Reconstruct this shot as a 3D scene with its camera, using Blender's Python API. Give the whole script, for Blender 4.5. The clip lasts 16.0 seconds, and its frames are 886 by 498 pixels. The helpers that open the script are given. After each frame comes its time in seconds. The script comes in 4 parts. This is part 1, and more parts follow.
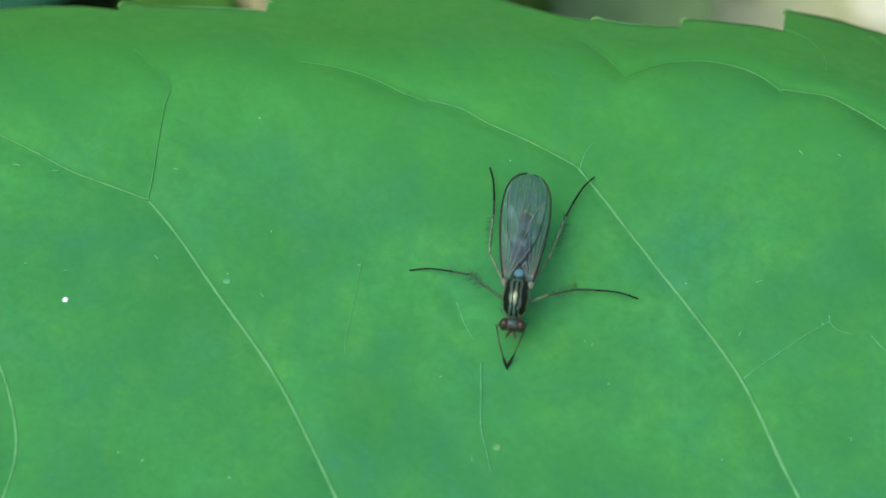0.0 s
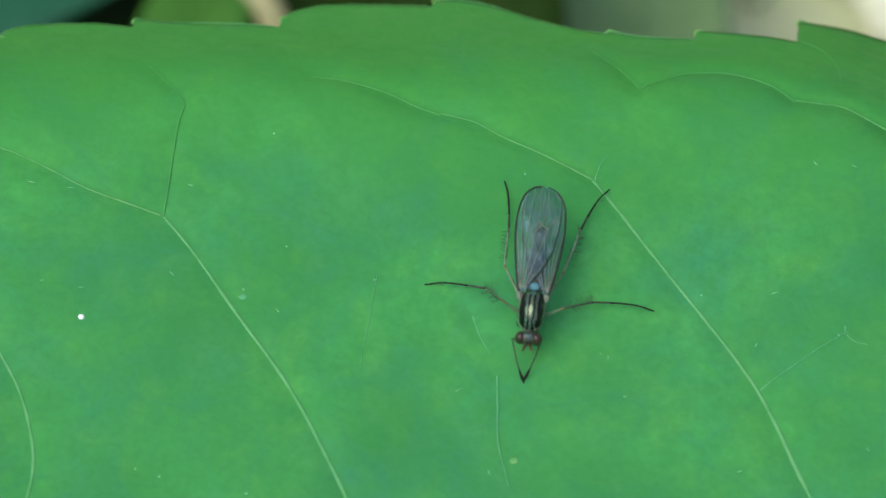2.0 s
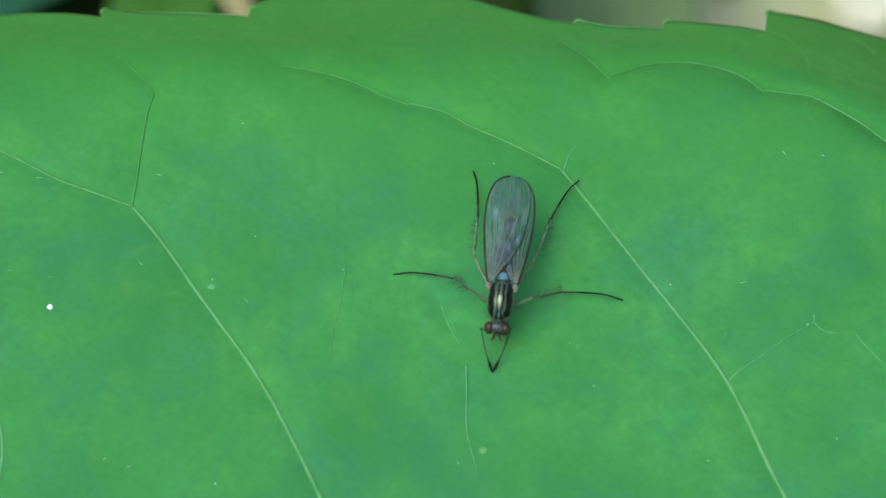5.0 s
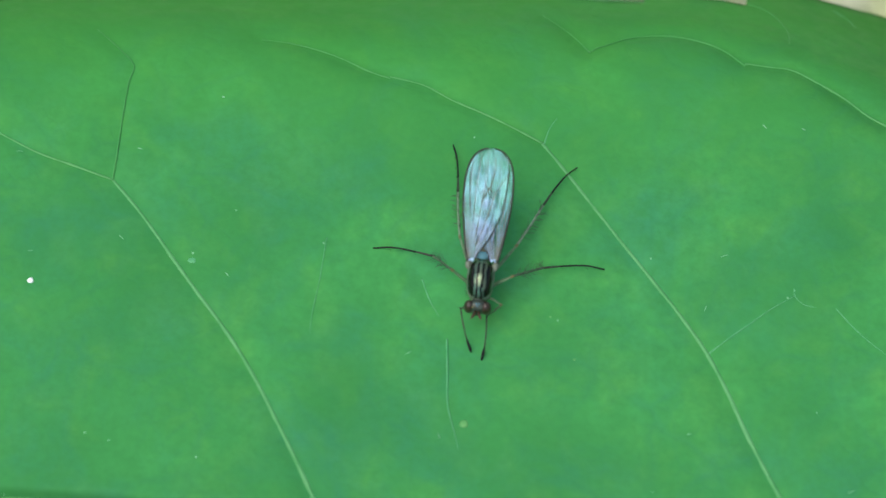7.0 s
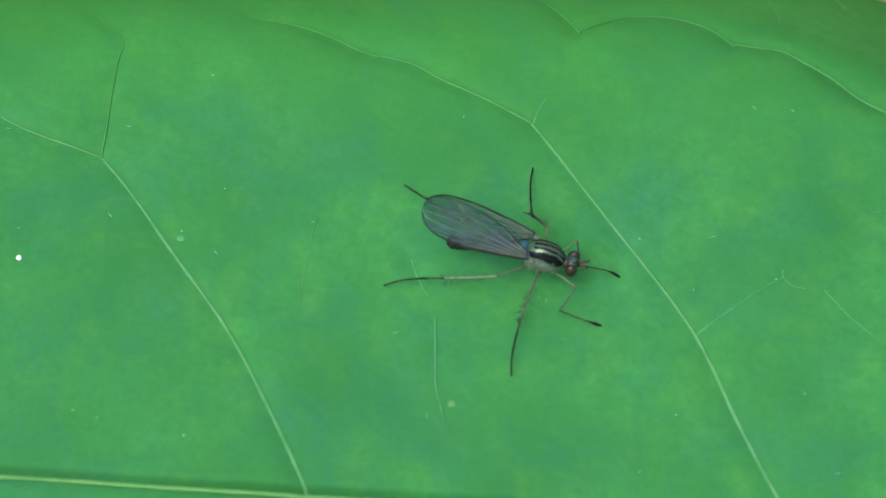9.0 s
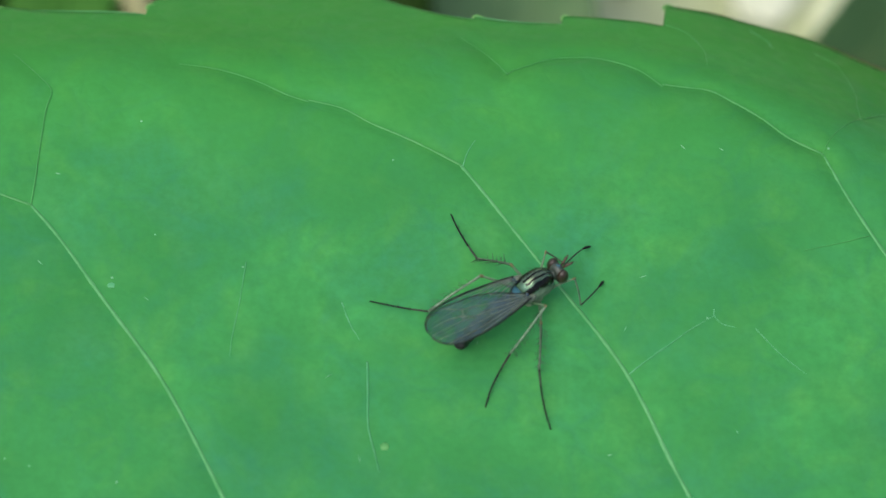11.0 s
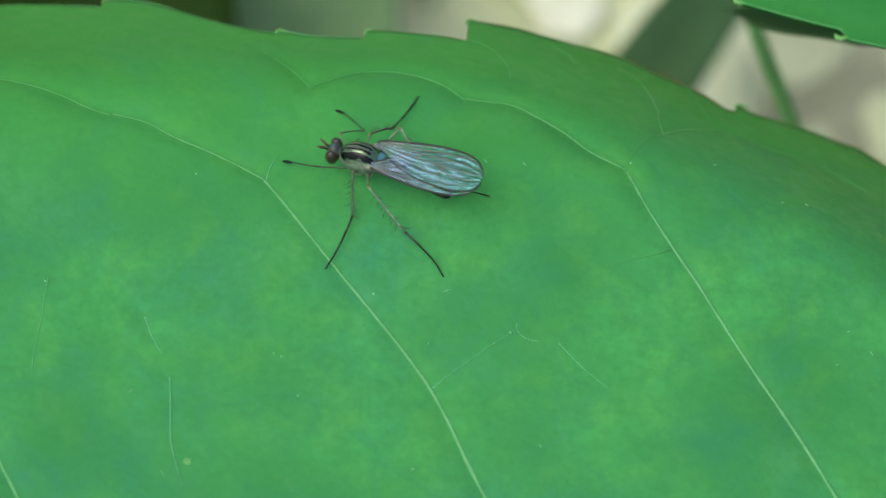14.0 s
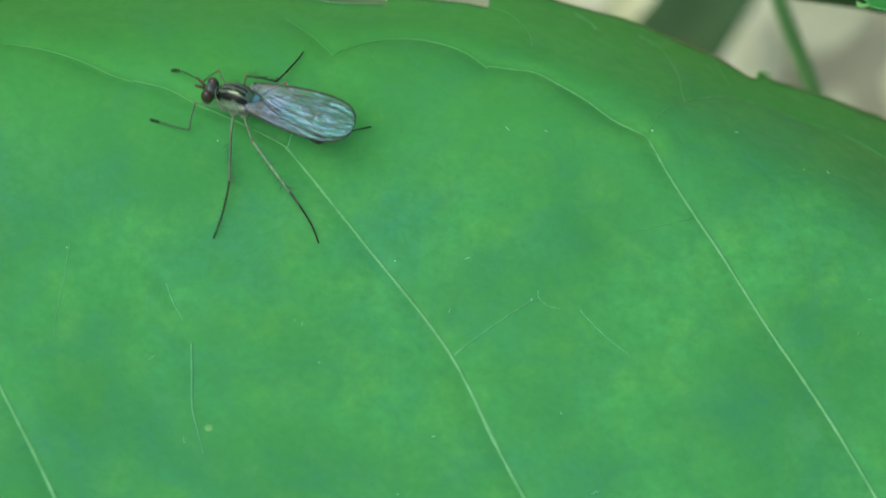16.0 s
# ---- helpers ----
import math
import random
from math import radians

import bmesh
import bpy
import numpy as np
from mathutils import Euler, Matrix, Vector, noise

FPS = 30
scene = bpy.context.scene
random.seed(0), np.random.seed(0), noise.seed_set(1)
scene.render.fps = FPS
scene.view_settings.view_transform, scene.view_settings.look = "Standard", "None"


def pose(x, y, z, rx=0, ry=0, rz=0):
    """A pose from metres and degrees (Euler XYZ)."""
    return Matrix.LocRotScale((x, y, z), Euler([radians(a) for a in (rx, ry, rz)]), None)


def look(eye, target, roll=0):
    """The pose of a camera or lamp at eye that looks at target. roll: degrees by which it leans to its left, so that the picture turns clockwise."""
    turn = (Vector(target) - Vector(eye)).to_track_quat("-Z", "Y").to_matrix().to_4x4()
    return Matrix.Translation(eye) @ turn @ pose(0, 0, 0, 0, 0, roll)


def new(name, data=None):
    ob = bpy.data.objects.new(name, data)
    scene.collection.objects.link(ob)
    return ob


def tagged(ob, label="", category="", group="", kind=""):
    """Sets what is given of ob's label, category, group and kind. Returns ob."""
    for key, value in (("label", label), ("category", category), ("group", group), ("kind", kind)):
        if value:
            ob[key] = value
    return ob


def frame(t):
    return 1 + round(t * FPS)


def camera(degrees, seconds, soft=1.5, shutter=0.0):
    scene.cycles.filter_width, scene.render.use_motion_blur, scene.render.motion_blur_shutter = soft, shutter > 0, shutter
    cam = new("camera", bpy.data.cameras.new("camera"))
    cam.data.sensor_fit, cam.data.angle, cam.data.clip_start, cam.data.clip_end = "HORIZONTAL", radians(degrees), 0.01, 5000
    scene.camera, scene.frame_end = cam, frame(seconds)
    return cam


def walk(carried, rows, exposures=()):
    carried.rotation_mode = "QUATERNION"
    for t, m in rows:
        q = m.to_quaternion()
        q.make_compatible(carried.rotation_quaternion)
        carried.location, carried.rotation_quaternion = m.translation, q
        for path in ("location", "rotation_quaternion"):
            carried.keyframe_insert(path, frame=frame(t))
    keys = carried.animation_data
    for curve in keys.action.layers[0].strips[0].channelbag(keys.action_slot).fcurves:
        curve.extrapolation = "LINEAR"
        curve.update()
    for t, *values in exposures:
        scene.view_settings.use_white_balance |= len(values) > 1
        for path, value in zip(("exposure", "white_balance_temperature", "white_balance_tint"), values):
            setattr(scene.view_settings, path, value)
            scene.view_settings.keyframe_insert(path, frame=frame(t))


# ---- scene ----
# ---------------------------------------------------------------- camera
MM = 0.001
cam = camera(12.0, 16.0, soft=1.4, shutter=0.4)
EYE = Vector((0.0, -0.07468, 0.12936))


def view(yaw, pitch, roll):
    """A hand-held turn about the standing point: yaw to the left, pitch up, roll to the left, in degrees."""
    turn = Matrix.Rotation(radians(yaw), 4, "Z") @ Matrix.Rotation(radians(90 + pitch), 4, "X") @ Matrix.Rotation(radians(roll), 4, "Z")
    return Matrix.Translation(EYE) @ turn


walk(cam, [
    (0, view(-0.442, -60.447, 1.233)),
    (0.5, view(-0.146, -60.566, 0.909)),
    (1, view(0.107, -60.274, 0.406)),
    (1.5, view(-0.624, -60.508, 1.317)),
    (2, view(-0.016, -60.259, 0.401)),
    (2.5, view(0.468, -60.087, -0.205)),
    (3, view(0.431, -59.945, -0.390)),
    (3.5, view(0.000, -60.000, 0.000)),
    (4, view(-0.160, -60.278, 0.295)),
    (4.5, view(-0.449, -60.412, 0.489)),
    (4.7, view(-0.796, -60.390, 0.991)),
    (6.8, view(-1.049, -60.686, 1.286)),
    (7, view(-1.427, -60.745, 1.599)),
    (7.5, view(-2.030, -60.845, 2.283)),
    (8, view(-2.101, -61.099, 2.423)),
    (8.2, view(-1.981, -61.165, 2.410)),
    (10.3, view(-1.856, -60.617, 1.886)),
    (10.5, view(-2.484, -60.570, 2.354)),
    (11, view(-3.629, -60.395, 3.061)),
    (11.5, view(-5.120, -60.740, 4.628)),
    (12, view(-7.555, -60.305, 6.380)),
    (12.5, view(-7.854, -60.083, 6.607)),
    (13, view(-8.411, -59.867, 7.075)),
    (13.5, view(-8.394, -59.636, 7.180)),
    (14, view(-8.947, -59.952, 7.713)),
    (14.5, view(-8.540, -59.920, 7.419)),
    (15, view(-8.252, -60.169, 7.142)),
    (15.5, view(-8.563, -60.032, 7.211)),
    (16, view(-8.484, -60.433, 7.392)),
], exposures=[(0.0, 0.15), (16.0, 0.15)])
cam.data.dof.use_dof = True
cam.data.dof.focus_distance = 0.1503
cam.data.dof.aperture_fstop = 78.0

# ---------------------------------------------------------------- sky and sun
SUN_EL, SUN_AZ = 63.0, -125.0      # degrees; azimuth clockwise from +y
world = bpy.data.worlds.new("sky")
scene.world = world
world.use_nodes = True
wn = world.node_tree
sky = wn.nodes.new("ShaderNodeTexSky")
sky.sky_type, sky.sun_disc = "NISHITA", False
sky.sun_elevation, sky.sun_rotation = radians(SUN_EL), radians(SUN_AZ)
back = wn.nodes["Background"]
sky.air_density, sky.dust_density, sky.ozone_density = 0.8, 3.0, 0.0      # a milky, hazy sky
wn.links.new(sky.outputs[0], back.inputs[0])
back.inputs[1].default_value = 0.165
sun_data = bpy.data.lights.new("sun", "SUN")
sun_data.energy, sun_data.angle, sun_data.color = 2.25, radians(58), (1.0, 0.96, 0.9)
sun = new("sun", sun_data)
az, el = radians(SUN_AZ), radians(SUN_EL)
sun.matrix_world = look((math.sin(az) * math.cos(el), math.cos(az) * math.cos(el), math.sin(el)), (0, 0, 0))


# ---------------------------------------------------------------- materials
class Mat:
    """A small node builder; textures are laid out in millimetres of the object."""

    def __init__(self, name):
        self.m = bpy.data.materials.new(name)
        self.m.use_nodes = True
        self.t = self.m.node_tree
        self.b = self.t.nodes["Principled BSDF"]
        co = self.add("ShaderNodeTexCoord")
        mp = self.add("ShaderNodeMapping")
        mp.inputs["Scale"].default_value = (1000, 1000, 1000)
        self.link(co.outputs["Object"], mp.inputs["Vector"])
        self.co = mp.outputs[0]

    def add(self, kind):
        return self.t.nodes.new(kind)

    def link(self, a, b):
        self.t.links.new(a, b)

    def noise(self, scale, detail=3.0, rough=0.5, distort=0.0, co=None):
        n = self.add("ShaderNodeTexNoise")
        n.inputs["Scale"].default_value, n.inputs["Detail"].default_value = scale, detail
        n.inputs["Roughness"].default_value, n.inputs["Distortion"].default_value = rough, distort
        self.link(co or self.co, n.inputs["Vector"])
        return n.outputs["Fac"]

    def cells(self, scale, co=None):
        n = self.add("ShaderNodeTexVoronoi")
        n.feature = "DISTANCE_TO_EDGE"
        n.inputs["Scale"].default_value = scale
        self.link(co or self.co, n.inputs["Vector"])
        return n.outputs["Distance"]

    def warp(self, scale, amount):
        n = self.add("ShaderNodeTexNoise")
        n.inputs["Scale"].default_value = scale
        self.link(self.co, n.inputs["Vector"])
        v = self.add("ShaderNodeVectorMath")
        v.operation = "MULTIPLY_ADD"
        v.inputs[1].default_value = (amount, amount, amount)
        self.link(n.outputs["Color"], v.inputs[0])
        self.link(self.co, v.inputs[2])
        return v.outputs[0]

    def ramp(self, fac, stops):
        r = self.add("ShaderNodeValToRGB")
        while len(r.color_ramp.elements) < len(stops):
            r.color_ramp.elements.new(0.5)
        for e, (at, colour) in zip(r.color_ramp.elements, stops):
            e.position, e.color = at, (*colour, 1) if len(colour) == 3 else colour
        self.link(fac, r.inputs[0])
        return r.outputs[0]

    def mix(self, fac, a, b, kind="MIX"):
        x = self.add("ShaderNodeMix")
        x.data_type, x.blend_type = "RGBA", kind
        for value, port in ((fac, x.inputs[0]), (a, x.inputs[6]), (b, x.inputs[7])):
            if hasattr(value, "is_output"):
                self.link(value, port)
            elif isinstance(value, tuple):
                port.default_value = (*value, 1)
            else:
                port.default_value = value
        return x.outputs[2]

    def math(self, kind, a, b=0.0):
        x = self.add("ShaderNodeMath")
        x.operation = kind
        for value, port in ((a, x.inputs[0]), (b, x.inputs[1])):
            if hasattr(value, "is_output"):
                self.link(value, port)
            else:
                port.default_value = value
        return x.outputs[0]

    def range(self, value, a, b, c=0.0, d=1.0):
        x = self.add("ShaderNodeMapRange")
        self.link(value, x.inputs[0])
        for port, v in zip(x.inputs[1:5], (a, b, c, d)):
            port.default_value = v
        return x.outputs[0]

    def axis(self, name):
        x = self.add("ShaderNodeSeparateXYZ")
        self.link(self.co, x.inputs[0])
        return x.outputs[name]

    def bump(self, height, strength, depth_mm):
        x = self.add("ShaderNodeBump")
        x.inputs["Strength"].default_value, x.inputs["Distance"].default_value = strength, depth_mm * MM
        self.link(height, x.inputs["Height"])
        self.link(x.outputs[0], self.b.inputs["Normal"])

    def set(self, colour=None, rough=0.5, metal=0.0, ior=1.45, **more):
        for value, port in ((colour, "Base Color"), (rough, "Roughness"), (metal, "Metallic"), (ior, "IOR")):
            if value is None:
                continue
            if hasattr(value, "is_output"):
                self.link(value, self.b.inputs[port])
            else:
                self.b.inputs[port].default_value = (*value, 1) if isinstance(value, tuple) else value
        for key, value in more.items():
            self.b.inputs[key.replace("_", " ")].default_value = value
        return self.m


def leaf_material(name, low, high, yellow, blue, rough=0.46, tertiary=True, yellow_margin=(0.048, 0.258, 0.030)):
    m = Mat(name)
    c = m.mix(m.range(m.noise(0.15, 3, 0.55), 0.36, 0.64), low, high)
    c = m.mix(m.range(m.noise(0.5, 4, 0.6, 0.5), 0.46, 0.72, 0, 0.48), c, yellow)
    c = m.mix(m.range(m.noise(0.24, 4, 0.6, 0.4, m.warp(0.1, 9.0)), 0.46, 0.70, 0, 0.58), c, blue)
    c = m.mix(m.range(m.noise(1.2, 3, 0.6), 0.36, 0.66, 0, 0.62), c, low)
    fine = m.noise(3.2, 3, 0.6)
    c = m.mix(m.range(fine, 0.40, 0.68, 0, 0.25), c, tuple(v * 0.78 for v in low))
    if tertiary:
        coarse, small = m.cells(0.30, m.warp(0.4, 2.0)), m.cells(1.0, m.warp(0.9, 0.9))
        line = m.math("MAXIMUM", m.range(coarse, 0.0, 0.075, 1.0, 0.0), m.math("MULTIPLY", m.range(small, 0.0, 0.10, 1.0, 0.0), 0.55))
        fade = m.range(m.noise(0.35, 2, 0.5), 0.40, 0.62, 0.1, 1.0)
        line = m.math("MULTIPLY", line, fade)
        c = m.mix(m.math("MULTIPLY", line, 0.22), c, tuple(v * 0.85 for v in blue))
        h = m.math("ADD", m.math("MULTIPLY", line, -0.9), m.math("MULTIPLY", fine, 0.35))
        h = m.math("ADD", h, m.math("MULTIPLY", m.noise(0.55, 3, 0.5), 9.0))
        m.bump(h, 0.22, 0.05)
        c = m.mix(m.range(m.axis("Y"), 0.0, 9.5, 0.0, 0.62), c, yellow_margin)      # yellower towards the margin
    rr = m.range(m.noise(1.4, 3), 0.3, 0.7, rough - 0.06, rough + 0.1)
    m.set(c, rr, Specular_IOR_Level=0.05 if tertiary else 0.1)
    return m.m


M_LEAF = leaf_material("leaf_green", (0.036, 0.208, 0.054), (0.056, 0.300, 0.077), (0.092, 0.325, 0.065), (0.033, 0.196, 0.108), 0.54)
M_LEAF_OLD = leaf_material("leaf_deep_green", (0.020, 0.150, 0.038), (0.027, 0.190, 0.046), (0.045, 0.21, 0.040), (0.018, 0.140, 0.060), 0.54, True, (0.025, 0.165, 0.03))
M_LEAF_BACK = leaf_material("weed_green", (0.035, 0.085, 0.030), (0.05, 0.11, 0.042), (0.08, 0.125, 0.04), (0.035, 0.085, 0.04), 0.5, False)
M_LEAF_TEAL = leaf_material("weed_teal", (0.014, 0.080, 0.042), (0.022, 0.105, 0.058), (0.03, 0.11, 0.05), (0.014, 0.080, 0.052), 0.5, False)
M_LEAF_GREY = leaf_material("weed_grey_green", (0.10, 0.19, 0.08), (0.14, 0.24, 0.11), (0.18, 0.25, 0.11), (0.09, 0.18, 0.09), 0.55, False)
# the next two are darker than foliage: deep shade is put into the colour
M_LEAF_SHADED = leaf_material("weed_olive_shaded", (0.007, 0.020, 0.003), (0.012, 0.028, 0.004), (0.022, 0.036, 0.004), (0.006, 0.020, 0.005), 0.7, False)
M_LEAF_DEEP_SHADED = leaf_material("weed_deep_olive_shaded", (0.010, 0.030, 0.003), (0.016, 0.042, 0.005), (0.028, 0.050, 0.004), (0.010, 0.032, 0.007), 0.7, False)
M_LEAF_LIGHT = leaf_material("weed_light_green", (0.036, 0.135, 0.020), (0.058, 0.17, 0.03), (0.09, 0.18, 0.034), (0.033, 0.12, 0.025), 0.5, False)


def plain(name, a, b, scale, rough, metal=0.0, bump=0.0, **more):
    m = Mat(name)
    n = m.noise(scale, 4, 0.6)
    c = m.mix(m.range(n, 0.3, 0.7), a, b)
    if bump:
        m.bump(n, 0.5, bump)
    return m.set(c, rough, metal, **more)


M_VEIN = plain("vein_pale", (0.048, 0.255, 0.068), (0.108, 0.345, 0.125), 1.1, 0.55, bump=0.03)
M_VEIN_DIM = plain("vein_dim", (0.035, 0.222, 0.049), (0.056, 0.285, 0.066), 1.5, 0.55)
M_VEIN_SOFT = plain("vein_soft", (0.040, 0.238, 0.055), (0.084, 0.318, 0.092), 1.3, 0.5)
M_MIDRIB = plain("midrib_pale", (0.070, 0.29, 0.055), (0.135, 0.36, 0.10), 1.2, 0.5, bump=0.03)
M_SCRATCH = plain("vein_silvery", (0.055, 0.30, 0.105), (0.11, 0.37, 0.17), 2.0, 0.4)
M_SPECK = plain("speck_white", (0.75, 0.85, 0.82), (0.9, 0.95, 0.93), 6.0, 0.3)
M_STEM_GREEN = plain("stem_green", (0.05, 0.18, 0.032), (0.085, 0.24, 0.05), 0.4, 0.5, bump=0.1)
M_STEM_TAN = plain("stem_tan", (0.24, 0.235, 0.11), (0.33, 0.32, 0.17), 0.4, 0.7, bump=0.1)
M_STONE = plain("stone_pale", (0.48, 0.53, 0.32), (0.64, 0.69, 0.455), 0.25, 0.85, bump=0.4)
# two stone tones with light painted in: near-white for sunlit, grey-brown for shaded
M_STONE_SUNLIT = plain("stone_sunlit", (0.64, 0.68, 0.49), (0.78, 0.81, 0.62), 0.25, 0.85, bump=0.4)
M_STONE_SHADED = plain("stone_shaded", (0.19, 0.205, 0.125), (0.29, 0.31, 0.195), 0.25, 0.9, bump=0.4)
M_GRAVEL = plain("gravel_beige", (0.36, 0.40, 0.23), (0.56, 0.61, 0.38), 0.15, 0.9, bump=0.3)
M_SOIL = plain("soil_pale", (0.40, 0.46, 0.255), (0.56, 0.62, 0.365), 0.08, 0.95, bump=0.5)


def thorax_material():
    """Bronze-green with four dark stripes along the back, paler and dull on the flanks."""
    m = Mat("thorax_striped")
    x, y, z = m.axis("X"), m.axis("Y"), m.axis("Z")
    ax = m.math("ABSOLUTE", x)
    wob = m.math("ADD", ax, m.range(m.noise(3.0), 0.3, 0.7, -0.045, 0.045))
    inner = m.math("LESS_THAN", m.math("ABSOLUTE", m.math("SUBTRACT", wob, 0.085)), 0.036)
    outer = m.math("LESS_THAN", m.math("ABSOLUTE", m.math("SUBTRACT", wob, 0.30)), 0.085)
    front = m.math("GREATER_THAN", y, -0.42)
    dark = m.math("MAXIMUM", m.math("MULTIPLY", inner, front), outer)
    bronze = m.mix(m.range(m.noise(2.2, 3), 0.35, 0.65), (0.130, 0.180, 0.108), (0.075, 0.175, 0.125))
    green = m.mix(m.range(y, -0.75, -0.15), (0.105, 0.215, 0.13), bronze)
    top = m.mix(dark, green, (0.012, 0.014, 0.012))
    flank = m.mix(m.range(m.noise(4.0, 4), 0.35, 0.65), (0.080, 0.120, 0.078), (0.19, 0.26, 0.18))
    back = m.math("MULTIPLY", m.range(z, 0.06, 0.16), m.range(ax, 0.40, 0.46, 1.0, 0.0))
    c = m.mix(back, flank, top)
    m.bump(m.noise(14, 3), 0.4, 0.02)
    return m.set(c, m.range(back, 0.0, 1.0, 0.65, 0.26), m.range(back, 0.0, 1.0, 0.0, 0.65))


M_THORAX = thorax_material()
M_SCUT = plain("scutellum_blue", (0.030, 0.12, 0.15), (0.065, 0.20, 0.25), 4.0, 0.55, 0.3)
M_ABDOMEN = plain("abdomen_dark", (0.025, 0.030, 0.018), (0.11, 0.115, 0.075), 3.0, 0.5, 0.1, bump=0.02)
M_GENITAL = plain("hypopygium_black", (0.010, 0.010, 0.011), (0.03, 0.028, 0.026), 3.0, 0.28)
M_HEAD = plain("head_grey", (0.018, 0.028, 0.021), (0.060, 0.082, 0.062), 6.0, 0.4, bump=0.02)
M_EYE = plain("eye_red_brown", (0.017, 0.014, 0.009), (0.042, 0.029, 0.019), 8.0, 0.3, bump=0.01)
M_ANTENNA = plain("antenna_brown", (0.035, 0.020, 0.011), (0.065, 0.036, 0.020), 5.0, 0.5)
M_ORANGE = plain("knee_orange", (0.080, 0.085, 0.030), (0.135, 0.13, 0.05), 3.0, 0.45)
M_YELLOW = plain("leg_cream", (0.046, 0.105, 0.046), (0.130, 0.235, 0.125), 2.4, 0.4)
M_TIBIA = plain("tibia_tan", (0.015, 0.033, 0.017), (0.090, 0.155, 0.085), 4.2, 0.45)
M_TIBIA_PALE = plain("tibia_cream", (0.062, 0.115, 0.065), (0.225, 0.33, 0.215), 4.2, 0.45)
M_TARSUS = plain("tarsus_base_brown", (0.010, 0.014, 0.008), (0.032, 0.044, 0.025), 3.0, 0.5)
M_COXA = plain("coxa_pale", (0.13, 0.165, 0.095), (0.25, 0.30, 0.19), 3.0, 0.5)
M_TEGULA = plain("tegula_tan", (0.088, 0.120, 0.085), (0.165, 0.20, 0.145), 4.0, 0.5)
M_FLECK = plain("fleck_pale", (0.12, 0.37, 0.17), (0.24, 0.48, 0.29), 4.0, 0.6)
M_STAIN = plain("stain_yellow", (0.066, 0.285, 0.070), (0.115, 0.33, 0.095), 4.0, 0.6)
M_TOOTH = plain("tooth_pale", (0.08, 0.29, 0.06), (0.16, 0.36, 0.10), 4.0, 0.5)
M_MARGIN = plain("margin_brown", (0.07, 0.09, 0.03), (0.15, 0.10, 0.05), 2.0, 0.6)
M_BLACK = plain("tarsus_black", (0.006, 0.006, 0.007), (0.014, 0.013, 0.013), 3.0, 0.65, Specular_IOR_Level=0.2)
M_BRISTLE = plain("bristle_black", (0.012, 0.010, 0.009), (0.02, 0.018, 0.016), 3.0, 0.5)
M_WING_VEIN = plain("wing_vein_dark", (0.006, 0.009, 0.006), (0.016, 0.020, 0.013), 3.0, 0.4)
M_WING_RIB = plain("wing_rib_grey", (0.085, 0.110, 0.080), (0.17, 0.20, 0.155), 3.0, 0.35, Specular_IOR_Level=0.5)


def wing_material():
    """A clear, faintly smoky, crumpled membrane with a cyan to lavender sheen."""
    m = Mat("wing_membrane")
    m.set(m.mix(m.range(m.noise(1.3, 4, 0.6), 0.36, 0.62), (0.026, 0.045, 0.027), (0.125, 0.178, 0.120)), 0.24, 0.0, 2.6)
    m.b.inputs["Specular IOR Level"].default_value = 0.85
    film = m.math("ADD", m.noise(0.7, 2, 0.5, 0.8), m.range(m.axis("Y"), -4.4, -0.8, -0.22, 0.22))
    m.link(m.ramp(film, [(0.30, (0.25, 0.63, 0.72)), (0.5, (0.28, 0.57, 0.84)), (0.75, (0.37, 0.50, 0.90))]), m.b.inputs["Specular Tint"])
    long = m.add("ShaderNodeVectorMath")
    long.operation = "MULTIPLY"
    long.inputs[1].default_value = (1.0, 0.42, 1.0)
    m.link(m.co, long.inputs[0])
    crumple = m.math("ADD", m.noise(2.6, 3, 0.55, 0.6, long.outputs[0]), m.math("MULTIPLY", m.noise(1.2, 2), 1.2))
    m.bump(crumple, 0.6, 0.075)
    clear = m.add("ShaderNodeBsdfTransparent")
    clear.inputs[0].default_value = (0.70, 0.83, 0.71, 1)
    mx = m.add("ShaderNodeMixShader")
    m.link(m.range(m.noise(1.9, 3, 0.6), 0.36, 0.64, 0.20, 0.48), mx.inputs[0])
    m.link(clear.outputs[0], mx.inputs[1])
    m.link(m.b.outputs[0], mx.inputs[2])
    m.link(mx.outputs[0], m.t.nodes["Material Output"].inputs[0])
    return m.m


M_WING = wing_material()


# ---------------------------------------------------------------- mesh helpers (all in millimetres)
def mesh_of(name, bm, mats, smooth=True):
    bmesh.ops.scale(bm, vec=(MM, MM, MM), verts=bm.verts)
    me = bpy.data.meshes.new(name)
    bm.to_mesh(me)
    bm.free()
    for mat in mats if isinstance(mats, (list, tuple)) else [mats]:
        me.materials.append(mat)
    if smooth:
        me.polygons.foreach_set("use_smooth", [True] * len(me.polygons))
    return me


def part(name, bm, mats, parent=None, label=""):
    ob = new(name, mesh_of(name, bm, mats))
    if parent:
        ob.parent = parent
    return tagged(ob, label)


def base(name, label, category, at=(0, 0, 0), **tags):
    ob = new(name)
    ob.empty_display_size = 0.002
    ob.location = Vector(at) * MM
    return tagged(ob, label, category, **tags)


